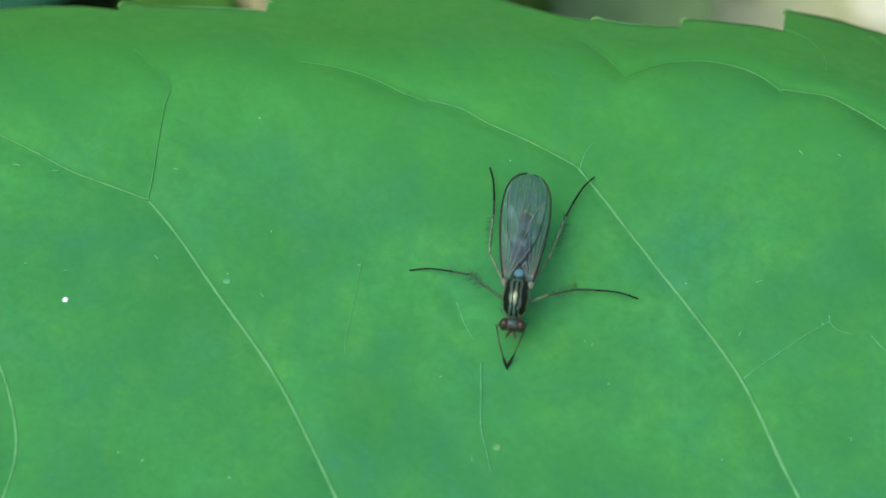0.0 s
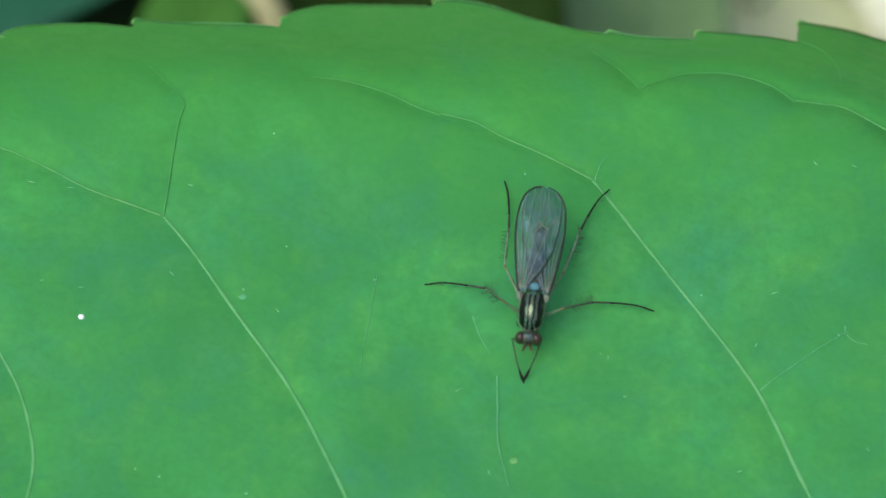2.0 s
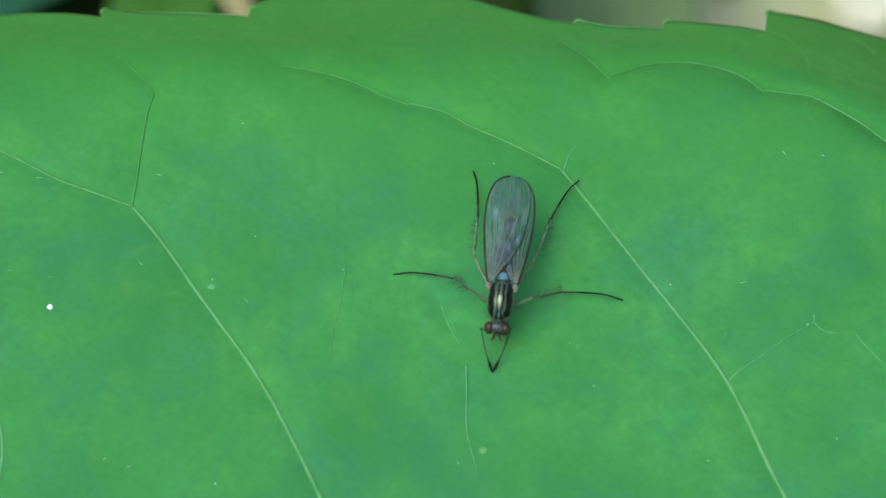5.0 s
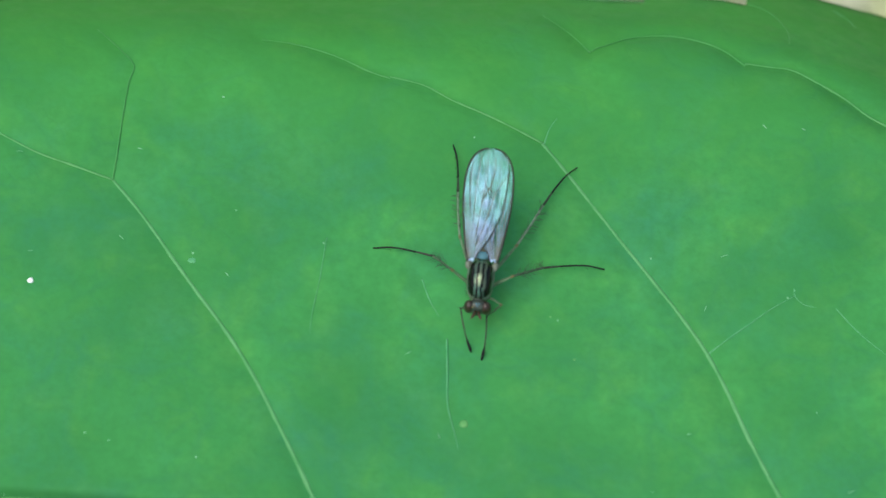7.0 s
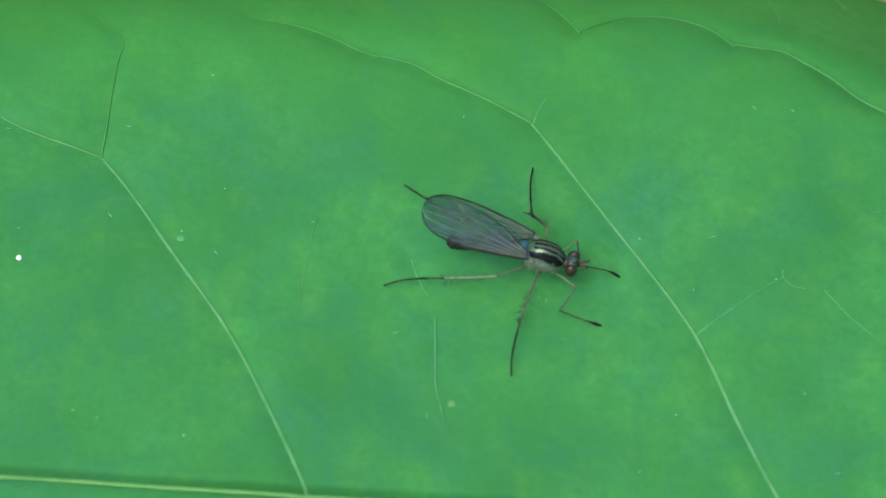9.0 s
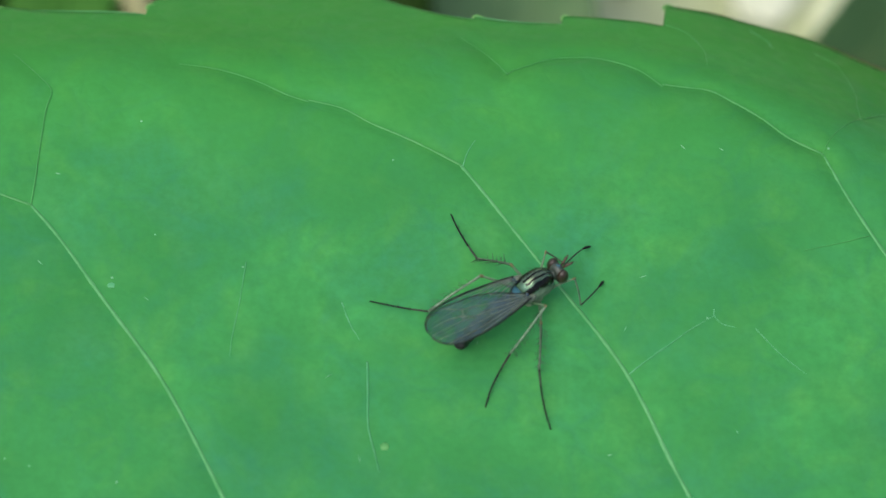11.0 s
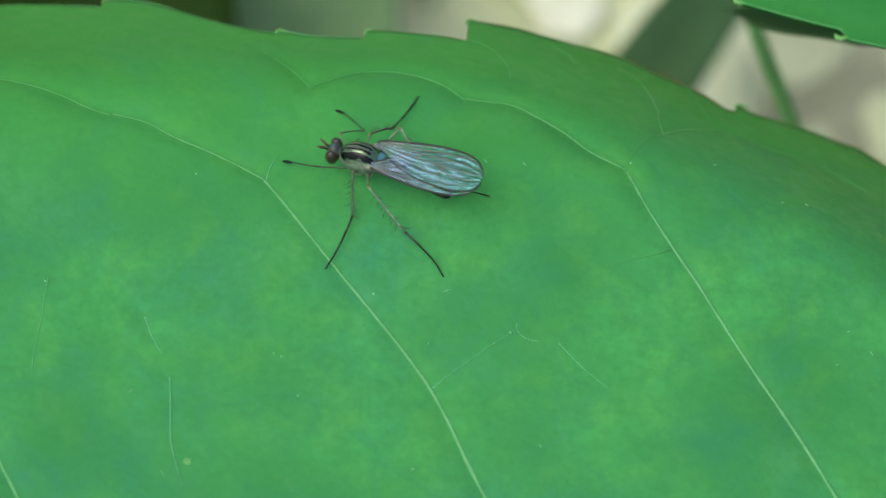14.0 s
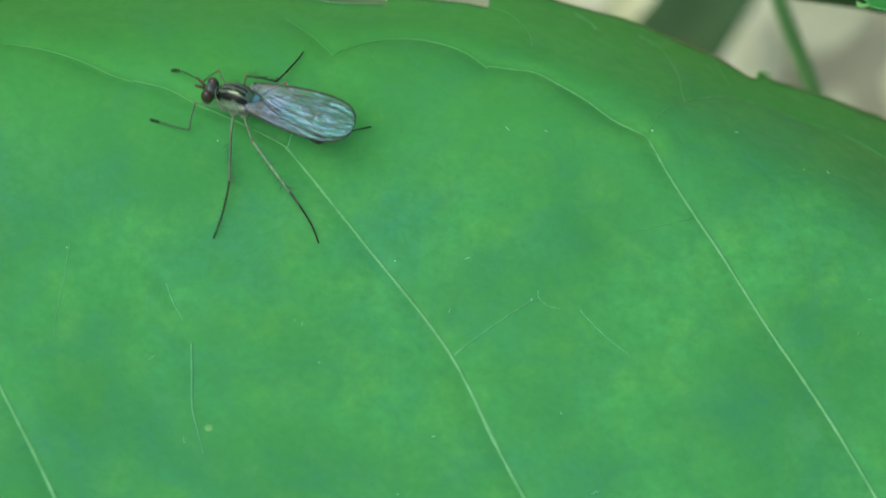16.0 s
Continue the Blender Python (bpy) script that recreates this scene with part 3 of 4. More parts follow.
def build_fly():
    fly = base("fly", "slender long-legged fly with striped thorax and folded clear wings", "fly")
    bm = bmesh.new()
    blob(bm, (0, 0.05, -0.08), (0.50, 0.80, 0.62), seg=32)
    for v in bm.verts:                      # humped behind, narrowing to the neck
        f = (v.co.y + 0.75) / 1.6
        u, w = abs(v.co.x) / 0.50, abs(v.co.y - 0.05) / 0.80
        v.co.x *= min(1.35, (u * u + w * w) ** 0.5 / max(1e-6, (u ** 3.2 + w ** 3.2) ** (1 / 3.2))) if u + w > 0.01 else 1.0
        v.co.x *= 0.97 - 0.22 * max(0, f - 0.5)
        v.co.z += 0.10 * math.sin(math.pi * min(1, max(0, f))) * (v.co.z > 0)
    thorax = part("thorax", bm, M_THORAX, fly, "bronze-green thorax with dark lengthwise stripes")
    bm = bmesh.new()
    rng = random.Random(5)
    for k in range(34):
        side = 1 if k % 2 else -1
        y = -0.7 + 1.4 * (k // 2) / 16
        x = side * (rng.choice((0.13, 0.40)) + rng.uniform(-0.03, 0.03))
        r = max(0.0, 1 - (x / 0.50) ** 2 - ((y - 0.05) / 0.8) ** 2)
        z = 0.60 * math.sqrt(r) - 0.02
        bristle(bm, (x, y, z), (x * 1.25, y - 0.16, z + 0.20), 0.009)
    part("bristles", bm, M_BRISTLE, thorax, "black bristles")
    bm = bmesh.new()
    blob(bm, (0, -0.76, 0.29), (0.29, 0.14, 0.035), (-6, 0, 0), seg=18)
    part("scutellum", bm, M_SCUT, fly, "shiny blue-green scutellum")
    bm = bmesh.new()
    pts = spline([(0, -0.60, -0.16), (0, -1.1, -0.20), (0, -1.8, -0.42), (0, -2.5, -0.70), (0, -2.95, -0.92)], 6)
    n = len(pts)
    tube(bm, pts, [0.33 * math.sin(math.pi * (0.30 + 0.58 * i / n)) * (1 + 0.05 * math.sin(i * 1.57)) for i in range(n)], 18)
    part("abdomen", bm, M_ABDOMEN, fly, "dark bronze segmented abdomen")
    bm = bmesh.new()
    tube(bm, spline([(0, -2.80, -0.82), (0, -3.05, -1.0), (0, -2.92, -1.18), (0, -2.58, -1.22), (0, -2.30, -1.14)], 5), [0.15, 0.18, 0.20, 0.22, 0.235, 0.245, 0.25, 0.245, 0.23, 0.21, 0.19, 0.17, 0.14, 0.11, 0.09, 0.08, 0.06, 0.05, 0.04, 0.03, 0.02], 12)
    part("hypopygium", bm, M_GENITAL, fly, "black curled tail tip")
    bm = bmesh.new()
    blob(bm, (0, 1.03, -0.02), (0.40, 0.24, 0.36), seg=22)
    tube(bm, [(0, 0.75, -0.02), (0, 0.95, 0.0)], [0.20, 0.16], 12)
    blob(bm, (0, 1.13, -0.36), (0.09, 0.09, 0.16), seg=10)
    head = part("head", bm, M_HEAD, fly, "dark grey head")
    for side in (-1, 1):
        bm = bmesh.new()
        blob(bm, (side * 0.28, 1.05, 0.01), (0.20, 0.225, 0.335), (0, 0, side * -14), seg=20)
        part("eye", bm, M_EYE, head, "large red-brown eye")
        bm = bmesh.new()
        tube(bm, [(side * 0.05, 1.24, 0.12), (side * 0.08, 1.36, 0.20), (side * 0.13, 1.48, 0.27), (side * 0.16, 1.60, 0.33)], [0.045, 0.05, 0.055, 0.012], 8)
        bristle(bm, (side * 0.14, 1.50, 0.29), (side * 0.24, 1.66, 0.42), 0.010)
        part("antenna", bm, M_ANTENNA, head, "short brown antenna")
    bm = bmesh.new()
    for x, y in ((0, 1.10), (-0.05, 1.03), (0.05, 1.03)):
        blob(bm, (x, y, 0.335), (0.035, 0.035, 0.03), seg=8)
    part("ocelli", bm, M_SCUT, head, "three glossy ocelli")
    for side in (-1, 1):
        for x, y, z, a, b, c in ((0.20, 0.46, -0.46, 0.15, 0.20, 0.24), (0.27, 0.08, -0.52, 0.16, 0.19, 0.22), (0.27, -0.32, -0.46, 0.16, 0.20, 0.22)):
            bm = bmesh.new()
            blob(bm, (side * x, y, z), (a, b, c), (10, side * 14, 0), seg=14)
            part("coxa", bm, M_COXA, fly, "pale tan coxa")
        bm = bmesh.new()
        blob(bm, (side * 0.46, -0.42, 0.20), (0.12, 0.20, 0.10), (0, 0, side * 12), seg=14, rough=0.3)
        part("tegula", bm, M_TEGULA, fly, "pinkish-tan wing base")
    return fly, [build_wing(fly, -1, 0.0), build_wing(fly, 1, 0.06)]


# hip in the fly's space; lengths of femur, tibia and tarsus
LEG = {
    "front": ((0.22, 0.48, -0.58), 1.10, 1.00, 1.60),
    "mid": ((0.30, 0.08, -0.62), 1.02, 1.65, 2.20),
    "hind": ((0.30, -0.34, -0.50), 1.50, 2.25, 2.15),
}


def build_leg(fly, kind, side):
    """A leg as three rigid pieces that lie along their own +y: the femur with its coxa, the tibia, the tarsus."""
    _, lf, lt, la = LEG[kind]
    thin = 0.62 if kind == "front" else 0.88
    bm = bmesh.new()
    blob(bm, (0, lf - 0.03, 0), (0.062 * thin, 0.10, 0.066 * thin), seg=10, mat=1)
    tube(bm, spline([(0, 0.05, 0), (0, lf * 0.4, 0.05), (0, lf, 0)], 5), [r * thin for r in (0.06, 0.068, 0.072, 0.074, 0.074, 0.072, 0.068, 0.062, 0.056, 0.05, 0.045)], 8)
    leg = part(kind + "_leg", bm, [M_YELLOW, M_ORANGE], fly, "slender tan leg with black tarsus")
    rng = random.Random(hash_of(kind, side))
    bm = bmesh.new()
    tube(bm, spline([(0, 0, 0), (0, lt * 0.5, 0.03), (0, lt, 0)], 5), [thin * r for r in (0.055, 0.052, 0.05, 0.048, 0.047, 0.046, 0.046, 0.047, 0.05, 0.055, 0.052)], 7)
    hairs = bmesh.new()
    spines = 6 if kind == "front" else 24
    for k in range(spines):
        y = lt * (0.12 + 0.86 * k / (spines - 1))
        a = rng.choice((-1, 1)) * rng.uniform(0.5, 1.5)
        size = (0.10 if kind == "front" else 0.29) * rng.uniform(0.8, 1.2)
        d = Vector((math.sin(a), 0.45, math.cos(a)))
        bristle(hairs, Vector((0, y, 0.01)), Vector((0, y, 0.01)) + d * size, 0.011)
    part("tibia", bm, M_TIBIA_PALE if kind == "hind" else M_TIBIA, leg, "slender cream tibia" if kind == "hind" else "slender speckled tibia")
    tagged(part("tibia_bristles", hairs, M_BRISTLE, leg), "stiff black bristles along the tibia", kind="stuff")
    bm = bmesh.new()
    pts = spline([(0, 0, 0), (side * 0.03 * la, la * 0.35, 0.05), (side * 0.035 * la, la * 0.7, 0.09), (0, la, 0.0)], 5)
    n = len(pts)
    if kind == "front":
        tube(bm, pts[:-5], [0.028 - 0.006 * i / n for i in range(n - 5)], 6, 1.0, 1)
        tube(bm, pts[-6:], [0.026, 0.040, 0.050, 0.052, 0.042, 0.016], 7)
        mats = [M_BLACK, M_TARSUS]
    else:
        k = n // 4
        tube(bm, pts[:k + 1], [0.044 - 0.008 * i / k for i in range(k + 1)], 6, 1.0, 1)
        tube(bm, pts[k:], [0.036 - 0.014 * i / n for i in range(n - k)], 6)
        for k in range(1, 5):
            y = la * (0.1 + 0.2 * k)
            bristle(bm, (0, y, 0), (0.03, y + 0.07, 0.05), 0.008)
        mats = [M_BLACK, M_TARSUS]
    part("tarsus", bm, mats, leg, "thin black tarsus")
    return leg


def hash_of(kind, side):
    return len(kind) * 10 + side


# ---------------------------------------------------------------- what lies below and behind
def weed_blade(L, W, bend, fold, teeth=0, step=0.5):
    """A leaf blade along +y from its base, pointed at the end: bend curls its length, fold raises its sides."""
    bm = bmesh.new()
    nl, nw = (90 if teeth else 30), 12
    wave = min(0.25, 0.03 * W)
    grid = []
    for i in range(nl + 1):
        s = i / nl
        half = W / 2 * (math.sin(math.pi * s ** 0.8) ** 0.75 if 0 < s < 1 else 0.0) + 0.02
        if teeth:
            half += step * (1 - (s * teeth) % 1.0) * min(1, 6 * s * (1 - s))
        row = []
        for k in range(nw + 1):
            w = 2 * k / nw - 1
            row.append(bm.verts.new((half * w, L * s, bend * (s - 0.5) ** 2 * -4 + fold * abs(w) * half + wave * math.sin(9 * s + 4 * w))))
        grid.append(row)
    for a, b in zip(grid, grid[1:]):
        for k in range(nw):
            bm.faces.new((a[k], a[k + 1], b[k + 1], b[k]))
    return bm


def build_weed(name, label, m, mat, L, W, bend=1.5, fold=0.15, teeth=0, step=0.5):
    ob = base(name, label, "leaf")
    blade = part("blade", weed_blade(L, W, bend, fold, teeth, step), mat, ob)
    thick = blade.modifiers.new("thickness", "SOLIDIFY")
    thick.thickness, thick.offset = 0.25 * MM, -1
    bm = bmesh.new()
    pts = [(0, L * s, bend * (s - 0.5) ** 2 * -4 + min(0.25, 0.03 * W) * math.sin(9 * s) + 0.03) for s in np.linspace(-0.12, 0.97, 24)]
    tube(bm, pts, [min(0.35, 0.05 * W) * (1 - 0.034 * i) for i in range(24)], 7, 0.6)
    part("midrib", bm, M_STEM_GREEN if teeth else mat, ob)
    for side in (-1, 1) if teeth else ():
        bm = bmesh.new()
        rim = []
        for i in range(3, 88):
            s = i / 90
            half = W / 2 * math.sin(math.pi * s ** 0.8) ** 0.75 + 0.02 + step * (1 - (s * teeth) % 1.0) * min(1, 6 * s * (1 - s))
            rim.append((side * half, L * s, bend * (s - 0.5) ** 2 * -4 + fold * half + 0.25 * math.sin(9 * s + 4 * side) - 0.06))
        tube(bm, rim, 0.035, 6)
        part("margin", bm, M_VEIN_SOFT, ob, "pale thin leaf margin")
    for k in range(1, teeth):
        s = (k + 0.02) / teeth
        for side in (-1, 1):
            half = W / 2 * math.sin(math.pi * s ** 0.8) ** 0.75 + step * min(1, 6 * s * (1 - s))
            z = bend * (s - 0.5) ** 2 * -4 + fold * half + 0.25 * math.sin(9 * s + 4 * side) - 0.1
            bm = bmesh.new()
            tube(bm, [(side * (half - 0.25), L * s + 0.35, z), (side * (half + 0.02), L * s + 0.1, z), (side * (half + 0.05), L * s - 0.08, z), (side * (half - 0.05), L * s - 0.2, z)], [0.06, 0.1, 0.1, 0.04], 7)
            part("tooth_tip", bm, M_TOOTH, ob, "pale hooked tip of a leaf tooth")
    ob.matrix_world = Matrix.Translation(m.translation * MM) @ m.to_3x3().to_4x4()
    return ob


def build_stem(label, mat, points, r):
    ob = base("stem", label, "stem")
    bm = bmesh.new()
    pts = spline(points, 8)
    tube(bm, pts, [r * (1 - 0.4 * i / len(pts)) for i in range(len(pts))], 9)
    part("stalk", bm, mat, ob)
    return ob


GROUND = -96.0


def build_ground():
    bm = bmesh.new()
    xs = sorted([-60000, -6000, -600, -200, 200, 600, 6000, 60000] + [v for v in range(-120, 121, 4)])
    ys = sorted([-60000, -6000, -600, -200, 300, 600, 6000, 60000] + [v for v in range(-80, 181, 4)])
    grid = [[bm.verts.new((x, y, GROUND + 1.5 * noise.noise(Vector((x, y, 0)) * 0.06))) for x in xs] for y in ys]
    for a, b in zip(grid, grid[1:]):
        for k in range(len(xs) - 1):
            bm.faces.new((a[k], a[k + 1], b[k + 1], b[k]))
    tagged(part("ground", bm, M_SOIL), "pale stony soil far below the leaf", "ground", kind="structure")
    rng = random.Random(11)
    bm = bmesh.new()
    for _ in range(260):
        x, y, r = rng.uniform(-50, 75), rng.uniform(35, 120), rng.uniform(0.8, 3.0)
        blob(bm, (x, y, GROUND + r * 0.3), (r, r * rng.uniform(0.7, 1.1), r * 0.6), (0, 0, rng.uniform(0, 180)), 8, 0.4)
    tagged(part("gravel", bm, M_GRAVEL), "small beige gravel scattered on the soil", "gravel", kind="stuff")
    # near-white stones paint the sunlit patch, grey-brown ones the dim ground right of it
    for x, y, a, b, c, mat in ((26.9, 74.2, 1.7, 2.6, 0.9, M_STONE_SUNLIT), (28.9, 71.2, 2.6, 1.7, 0.8, M_STONE_SUNLIT), (36.5, 67, 6, 5.0, 1.0, M_STONE), (47.5, 65.0, 5.6, 6.8, 1.4, M_STONE_SHADED), (37, 80, 9, 7, 1.6, M_STONE), (58, 74, 8, 7, 2, M_STONE_SHADED), (17, 84, 8, 8, 2, M_STONE)):
        bm = bmesh.new()
        blob(bm, (0, 0, 0), (a, b, c), (0, 0, x * 7), 24, 0.35)
        ob = part("stone", bm, mat)
        ob.location = Vector((x, y, GROUND + c * 0.45)) * MM
        tagged(ob, {M_STONE: "pale beige", M_STONE_SUNLIT: "near-white (sunlight put into its colour)", M_STONE_SHADED: "grey-brown (shade put into its colour)"}[mat] + " rounded stone on the soil", "stone", group="stones on the ground")


def build_surroundings():
    build_ground()
    build_weed("leaf", "green toothed leaf of the same plant, set higher up its stem", pose(12.95, 32.25, -4.6, 4, 0, -122.2), M_LEAF_OLD, 44, 23.5, 1.5, 0.05, 11, 0.4)
    build_weed("weed_leaf", "dull teal-green broad weed leaf near the soil", pose(-46.7, 47.6, -70, 3, 0, -62), M_LEAF_TEAL, 52, 16)
    build_weed("weed_leaf", "light green narrow weed leaf near the soil", pose(-21.9, 31.5, -70, 2, 0, -20), M_LEAF_LIGHT, 54, 5.8)
    # four leaves whose near-black olive colour stands in for shade behind the leaf
    build_weed("weed_leaf", "broad weed leaf, coloured deep olive-green to hold its shade", pose(-3.4, 30, -74, 2, 0, 1), M_LEAF_DEEP_SHADED, 56, 21.5)
    build_weed("weed_leaf", "broad weed leaf, coloured dark olive to hold its shade", pose(-22, 30, -80, 1, 0, 4), M_LEAF_SHADED, 62, 26)
    build_weed("weed_leaf", "broad weed leaf, coloured dark olive to hold its shade", pose(-40, 34, -84, 1, 0, -4), M_LEAF_SHADED, 60, 26)
    build_weed("weed_leaf", "broad weed leaf, coloured dark olive to hold its shade", pose(-12, 33, -88, 1, 0, -2), M_LEAF_SHADED, 64, 26)
    build_weed("weed_leaf", "dull grey-green weed leaf above the stones", pose(10.2, 33, -83, 1, 0, -3), M_LEAF_GREY, 56, 11.0)
    build_weed("weed_leaf", "dull grey-green narrow weed leaf above the stones", pose(23.3, 45, -82, 3, 0, -35), M_LEAF_BACK, 34, 5.4)
    build_stem("dry tan stem of a weed behind the leaf", M_STEM_TAN, [(-3, 42, GROUND), (-8.6, 49.8, -67), (-12.0, 55, -65), (-17, 63, -58)], 0.95)
    build_stem("thin green stem rising from the soil", M_STEM_GREEN, [(40, -14, GROUND), (37, -4, -60), (32.8, 11, -34), (31.3, 18.6, -30.5), (30.25, 22.8, -30), (29.4, 26.2, -30), (28.7, 29.2, -30), (27.0, 36, -28)], 0.5)
    build_weed("leaf", "small dull green leaf half hidden under a larger one", pose(25.0, 17.2, -12, 0, 0, -104), M_LEAF_BACK, 5.6, 1.0, 0.1, 0.1)


# ---------------------------------------------------------------- build
build_leaf()
build_specks()
build_dust()
FLY, WINGS = build_fly()
LEGS = [(build_leg(FLY, kind, side), kind, side) for kind in ("front", "mid", "hind") for side in (-1, 1)]
build_surroundings()


# ---------------------------------------------------------------- what moves: the fly and its legs
def axes_frame(origin, along, up):
    y = along.normalized()
    x = y.cross(up).normalized()
    z = x.cross(y)
    m = Matrix((x, y, z)).transposed().to_4x4()
    m.translation = origin
    return m


STAND = 1.35        # the thorax above the leaf


def stance(rows, t, body, *feet):
    """Adds the fly's pose at t to rows. body: x, y, heading, pitch. feet: tip and ankle of each leg, left before right."""
    x, y, yaw, pitch = body
    fly = pose(x, y, float(leaf_height(x, y)) + STAND, pitch, 0, yaw)
    rows["fly"].append((t, fly))
    for n, ((leg, kind, side), (fx, fy, ax, ay)) in enumerate(zip(LEGS, feet)):
        (hx, hy, hz), lf, lt, la = LEG[kind]
        hip = fly @ Vector((side * hx, hy, hz))
        tip = Vector((fx, fy, float(leaf_height(fx, fy)) + 0.03))
        ankle = Vector((ax, ay, float(leaf_height(ax, ay)) + 0.4))
        ankle = tip + (ankle - tip).normalized() * la
        way = ankle - hip
        far = min(max(way.length, abs(lf - lt) + 0.15), (lf + lt) * 0.985)
        ankle = hip + way.normalized() * far
        out = fly.to_3x3() @ Vector({"front": (side * 0.5, 1.0, 0.45), "mid": (side * 0.5, -0.05, 1.0), "hind": (side * 0.9, -0.3, 0.9)}[kind])
        out = (out - way.normalized() * out.dot(way.normalized())).normalized()
        a = (lf * lf - lt * lt + far * far) / (2 * far)
        knee = hip + way.normalized() * a + out * math.sqrt(max(0.0, lf * lf - a * a))
        femur = axes_frame(hip, knee - hip, out)
        tibia = axes_frame(knee, ankle - knee, out)
        tarsus = axes_frame(ankle, tip - ankle, Vector((0, 0, 1)))
        rows[n].append((t, fly.inverted() @ femur, femur.inverted() @ tibia, femur.inverted() @ tarsus))


def in_metres(m):
    m = m.copy()
    m.translation *= MM
    return m


def motions():
    rows = {"fly": [], **{n: [] for n in range(6)}}
    stance(rows, 0, (3.12, -3.94, 173.6, -13.9), (2.84, -6.04, 3.22, -5.24), (2.86, -6.13, 2.63, -5.35), (7.43, -3.24, 5.26, -3.11), (-0.62, -2.24, 1.62, -2.59), (5.96, 1.75, 4.75, -0.37), (2.20, 2.01, 2.37, -0.53))
    stance(rows, 4.7, (3.12, -3.94, 173.6, -13.9), (2.84, -6.04, 3.22, -5.24), (2.86, -6.13, 2.63, -5.35), (7.43, -3.24, 5.26, -3.11), (-0.62, -2.24, 1.62, -2.59), (5.96, 1.75, 4.75, -0.37), (2.20, 2.01, 2.37, -0.53))
    stance(rows, 6.7, (3.09, -4.17, 174.0, -10.6), (3.13, -6.68, 3.27, -5.54), (2.78, -6.37, 2.54, -5.44), (7.46, -3.04, 5.34, -3.20), (-0.66, -2.24, 1.56, -2.77), (6.71, 1.27, 5.07, -0.99), (2.17, 1.99, 2.36, -0.60))
    stance(rows, 7, (3.09, -4.17, 174.0, -10.6), (3.13, -6.68, 3.27, -5.54), (2.78, -6.37, 2.54, -5.44), (7.46, -3.04, 5.34, -3.20), (-0.66, -2.24, 1.56, -2.77), (6.71, 1.27, 5.07, -0.99), (2.17, 1.99, 2.36, -0.60))
    stance(rows, 7.5, (3.06, -4.28, 175.6, -10.1), (3.14, -6.71, 3.35, -5.28), (2.44, -7.09, 2.17, -5.58), (7.50, -3.03, 5.34, -3.22), (-0.66, -2.23, 1.58, -2.82), (7.00, 1.05, 5.10, -1.15), (2.20, 1.98, 2.29, -0.72))
    stance(rows, 8, (3.56, -4.07, -162.3, -8.6), (5.57, -7.35, 4.79, -5.29), (3.89, -7.12, 2.98, -5.93), (7.12, -1.85, 5.01, -2.93), (-0.94, -3.47, 1.25, -3.42), (4.05, 2.23, 3.83, -0.59), (2.13, 2.04, 2.03, -0.80))
    stance(rows, 8.2, (4.03, -4.18, -149.9, -10.5), (5.73, -6.15, 5.03, -5.13), (3.86, -7.13, 3.20, -5.71), (6.47, -0.83, 5.15, -2.43), (0.92, -6.88, 2.28, -5.50), (3.15, 2.38, 3.36, -0.16), (-0.29, -0.12, 1.62, -2.09))
    stance(rows, 10.3, (6.74, -3.66, -62.8, -9.4), (9.26, -1.75, 8.43, -2.30), (9.64, -3.68, 8.28, -4.51), (4.50, 0.42, 5.26, -2.08), (6.54, -8.57, 6.37, -6.24), (1.29, -4.38, 2.96, -4.35), (2.98, -7.60, 4.91, -5.80))
    stance(rows, 10.5, (6.74, -3.66, -62.8, -9.4), (9.26, -1.75, 8.43, -2.30), (9.64, -3.68, 8.28, -4.51), (4.50, 0.42, 5.26, -2.08), (6.54, -8.57, 6.37, -6.24), (1.29, -4.38, 2.96, -4.35), (2.98, -7.60, 4.91, -5.80))
    stance(rows, 11, (7.72, -3.55, -55.3, -2.1), (9.87, -1.24, 9.29, -1.89), (10.28, -2.64, 9.63, -3.57), (4.96, 0.06, 5.96, -2.20), (8.27, -8.68, 7.87, -6.45), (2.06, -3.44, 4.06, -4.05), (6.01, -7.64, 6.92, -5.69))
    stance(rows, 11.5, (8.80, -2.74, -29.9, -2.1), (9.76, 0.44, 9.41, -0.63), (11.37, -1.22, 10.54, -2.64), (5.37, -0.09, 6.84, -2.20), (12.29, -6.08, 10.72, -4.61), (4.36, -6.05, 6.03, -5.18), (7.82, -7.75, 8.81, -6.40))
    stance(rows, 12, (9.24, 0.05, -6.8, -3.5), (8.37, 2.81, 8.45, 1.25), (11.22, 2.00, 10.84, 0.66), (5.43, 0.38, 7.54, -0.37), (12.50, -2.86, 11.05, -1.31), (6.33, -5.16, 7.56, -3.23), (9.83, -5.11, 10.19, -3.35))
    stance(rows, 12.5, (10.16, 0.94, -7.1, -6.6), (9.81, 3.68, 9.72, 2.10), (11.17, 3.58, 11.25, 1.98), (5.80, 0.67, 8.00, 0.13), (13.81, -1.26, 12.00, -0.17), (6.86, -3.66, 8.24, -2.06), (9.82, -5.10, 10.62, -3.21))
    stance(rows, 13, (11.12, 2.57, -6.1, -3.4), (10.47, 5.45, 10.43, 3.72), (12.41, 5.26, 12.38, 3.60), (7.02, 2.37, 9.16, 2.07), (14.64, -0.07, 12.97, 1.35), (7.84, -2.25, 9.16, -0.72), (11.84, -2.54, 11.99, -0.62))
    stance(rows, 13.5, (11.47, 2.62, -3.7, 1.5), (10.41, 5.95, 10.63, 3.84), (12.55, 5.47, 12.65, 3.49), (6.97, 2.40, 9.20, 1.88), (15.32, 1.41, 13.41, 1.90), (8.19, -2.30, 9.62, -0.50), (11.81, -2.54, 12.23, -0.62))
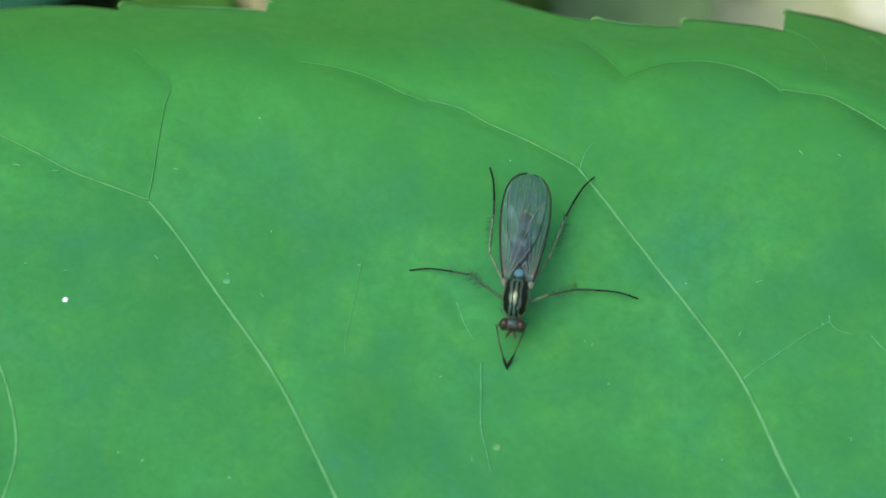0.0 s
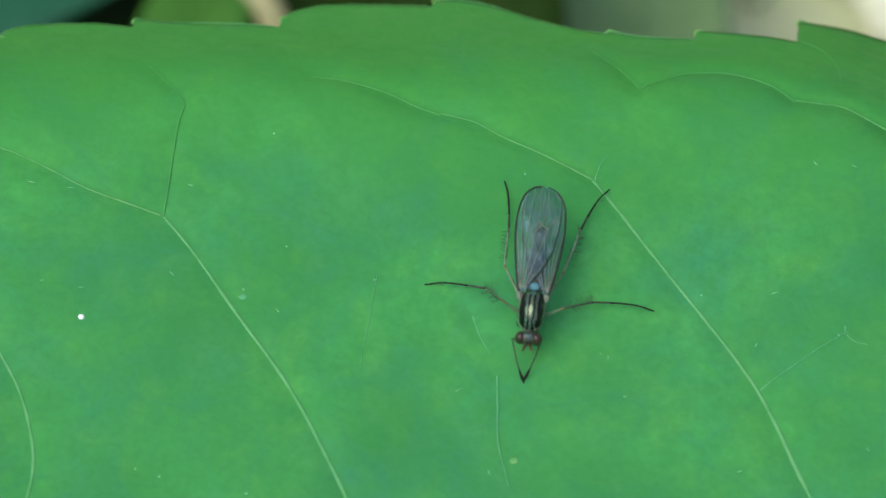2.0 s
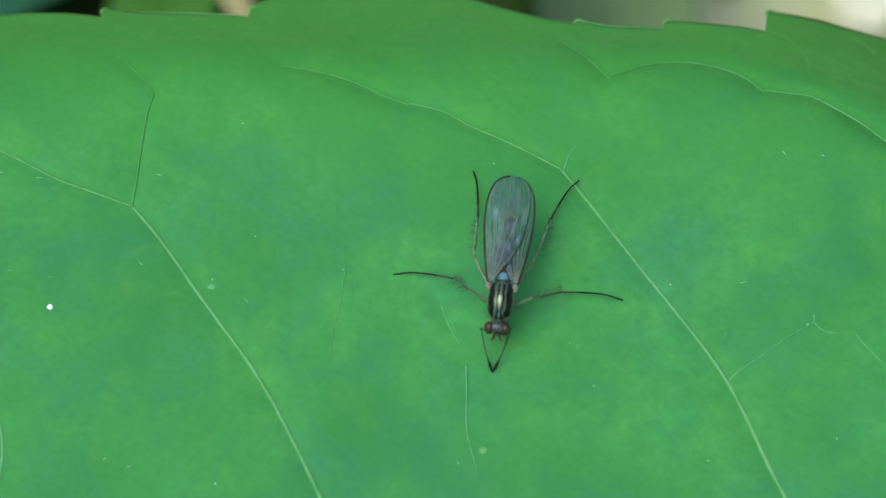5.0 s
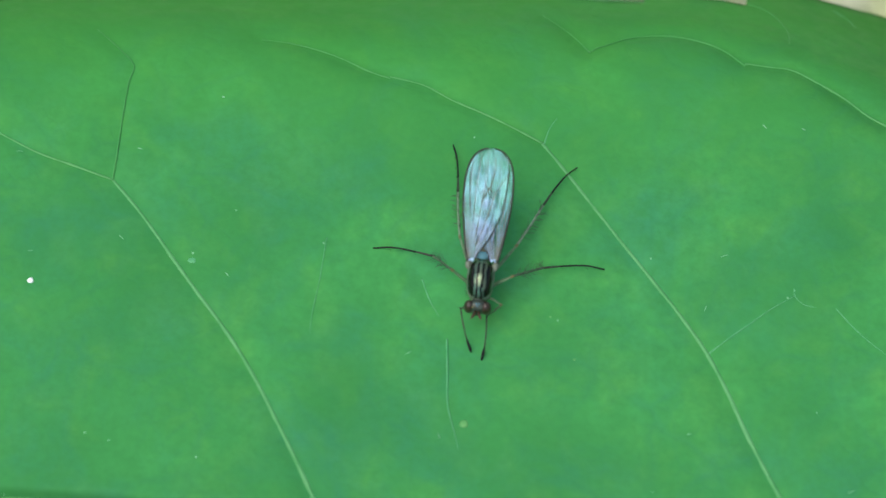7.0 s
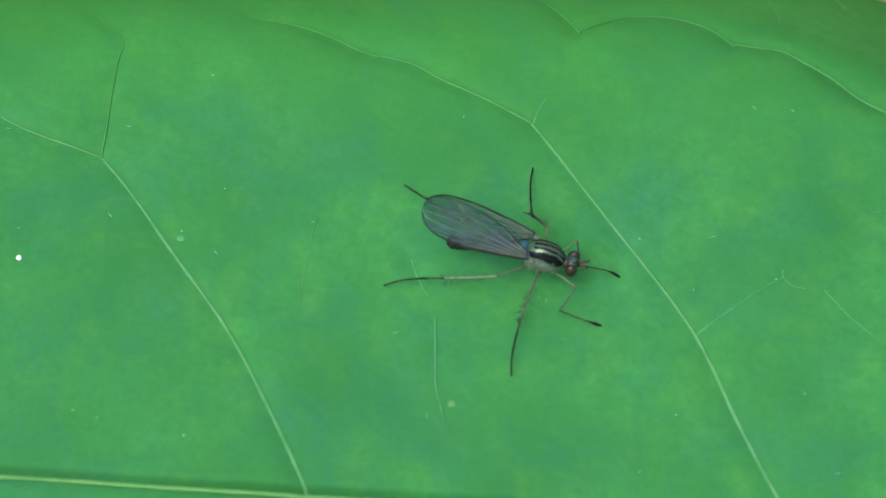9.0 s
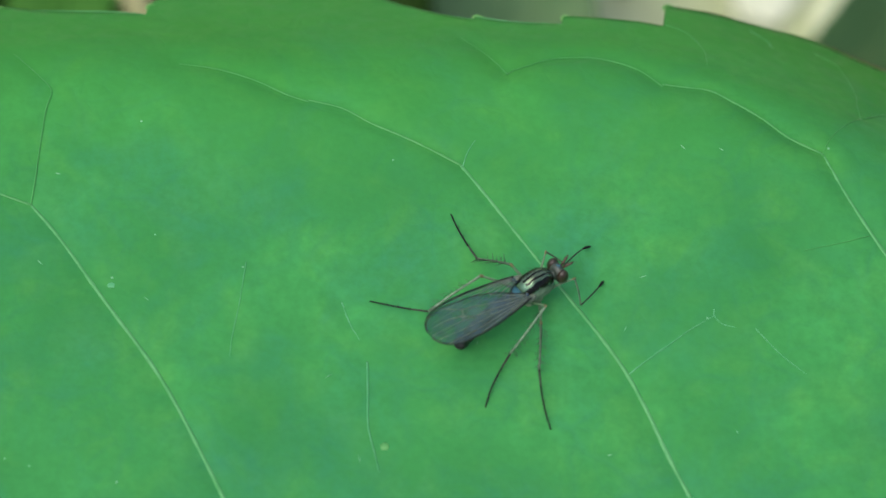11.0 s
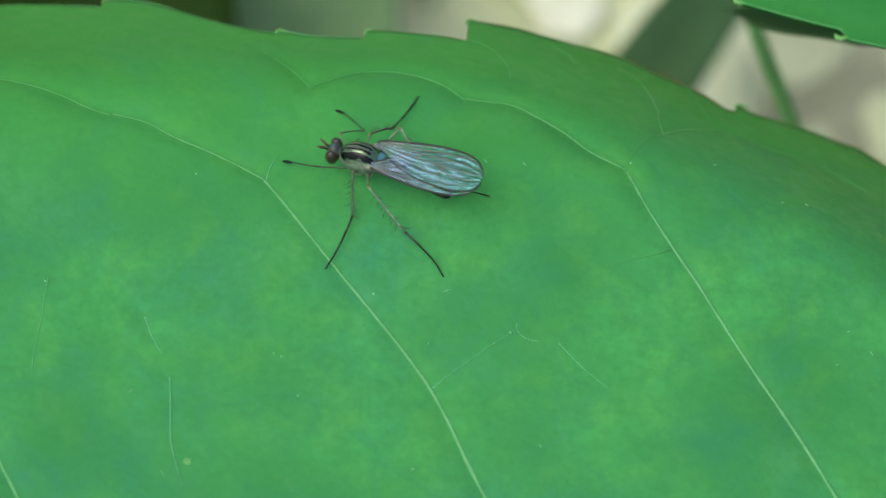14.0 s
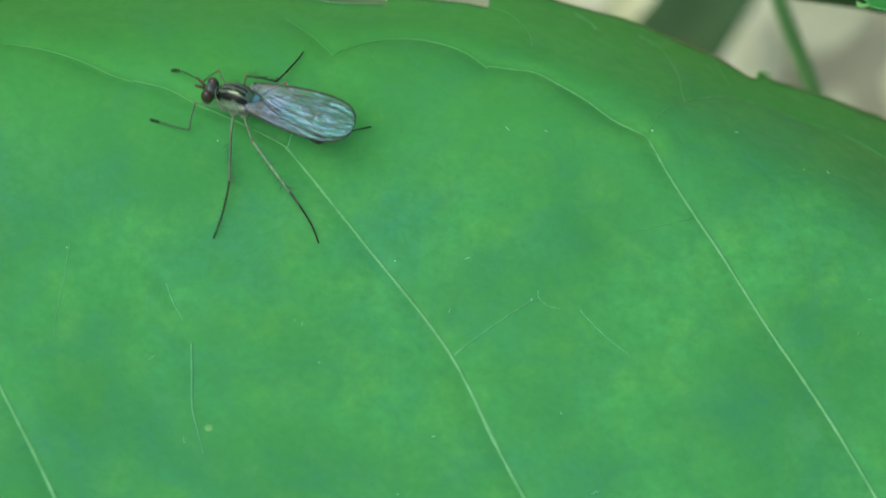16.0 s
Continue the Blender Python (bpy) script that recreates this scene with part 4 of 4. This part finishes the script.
    stance(rows, 13.6, (11.47, 2.62, -3.7, 1.5), (10.41, 5.95, 10.63, 3.84), (12.55, 5.47, 12.65, 3.49), (6.97, 2.40, 9.20, 1.88), (15.32, 1.41, 13.41, 1.90), (8.19, -2.30, 9.62, -0.50), (11.81, -2.54, 12.23, -0.62))
    stance(rows, 13.7, (11.00, 2.32, 32.8, -16.3), (7.92, 4.36, 8.68, 3.17), (9.62, 5.99, 9.74, 4.62), (7.10, 0.06, 9.00, 0.59), (15.21, 1.15, 13.49, 1.75), (10.94, -1.97, 10.79, -0.11), (11.92, -2.54, 12.48, -0.57))
    stance(rows, 14, (8.78, 2.22, 69.0, -10.1), (6.02, 2.86, 6.91, 2.47), (7.97, 5.06, 8.87, 3.99), (7.44, -1.58, 8.46, 0.42), (11.01, 5.79, 10.10, 4.19), (11.61, -1.91, 10.34, -0.39), (13.38, 1.40, 11.83, 1.70))
    stance(rows, 14.5, (7.52, 2.51, 80.2, -11.0), (4.75, 1.53, 6.50, 1.50), (4.90, 3.38, 5.91, 3.14), (7.71, -1.73, 8.01, 0.57), (9.81, 5.73, 9.00, 4.13), (11.83, -1.16, 10.25, 0.29), (12.56, 2.08, 11.19, 2.25))
    stance(rows, 15, (5.61, 2.11, 83.3, -10.9), (2.83, 1.44, 4.60, 1.17), (3.16, 2.52, 4.12, 2.46), (6.47, -2.71, 6.33, -0.44), (8.22, 5.74, 7.18, 4.08), (10.11, -1.66, 8.57, -0.33), (11.27, 3.12, 9.87, 2.75))
    stance(rows, 15.4, (5.61, 2.11, 83.3, -10.9), (2.83, 1.44, 4.60, 1.17), (3.16, 2.52, 4.12, 2.46), (6.47, -2.71, 6.33, -0.44), (8.22, 5.74, 7.18, 4.08), (10.11, -1.66, 8.57, -0.33), (11.27, 3.12, 9.87, 2.75))
    stance(rows, 15.5, (5.07, 2.00, 67.4, -8.5), (1.96, 1.85, 3.35, 1.44), (2.88, 3.19, 3.88, 2.96), (5.39, -2.38, 5.82, -0.19), (7.03, 6.05, 6.12, 4.03), (8.58, -2.29, 7.21, -0.77), (10.31, 3.05, 8.92, 2.69))
    stance(rows, 16, (3.61, 3.29, 66.4, -8.8), (0.49, 3.21, 2.11, 2.47), (1.27, 5.35, 2.03, 4.74), (2.73, -1.71, 3.30, 0.33), (6.06, 6.31, 5.17, 4.78), (6.44, -1.87, 5.39, 0.10), (8.41, 2.92, 7.25, 2.44))
    walk(FLY, [(t, in_metres(m)) for t, m in rows["fly"]])
    hinge = Matrix.Translation((0, -0.5, 0.36))
    lifts = ((0, 7, -4), (4.7, 7, -4), (6.7, -8, 7), (7.5, -8, 7), (8.0, -3, 5), (8.2, -3, 5), (10.3, -8, 0), (13.0, -6, 0), (13.2, 9, -8), (13.6, 9, -8), (13.8, 4, -7), (14, 0, -11), (15.4, 0, -11), (15.5, -3, -20), (15.6, 0, -13), (16, 0, -12))
    for wing in WINGS:
        walk(wing, [(t, in_metres(hinge @ pose(0, 0, 0, a, b) @ hinge.inverted())) for t, a, b in lifts])
    for n, (leg, _, _) in enumerate(LEGS):
        tibia = [c for c in leg.children if c.name.startswith("tibia") and "bristles" not in c.name][0]
        hairs = [c for c in leg.children if c.name.startswith("tibia_bristles")][0]
        tarsus = [c for c in leg.children if c.name.startswith("tarsus")][0]
        walk(leg, [(r[0], in_metres(r[1])) for r in rows[n]])
        walk(tibia, [(r[0], in_metres(r[2])) for r in rows[n]])
        walk(hairs, [(r[0], in_metres(r[2])) for r in rows[n]])
        walk(tarsus, [(r[0], in_metres(r[3])) for r in rows[n]])


motions()
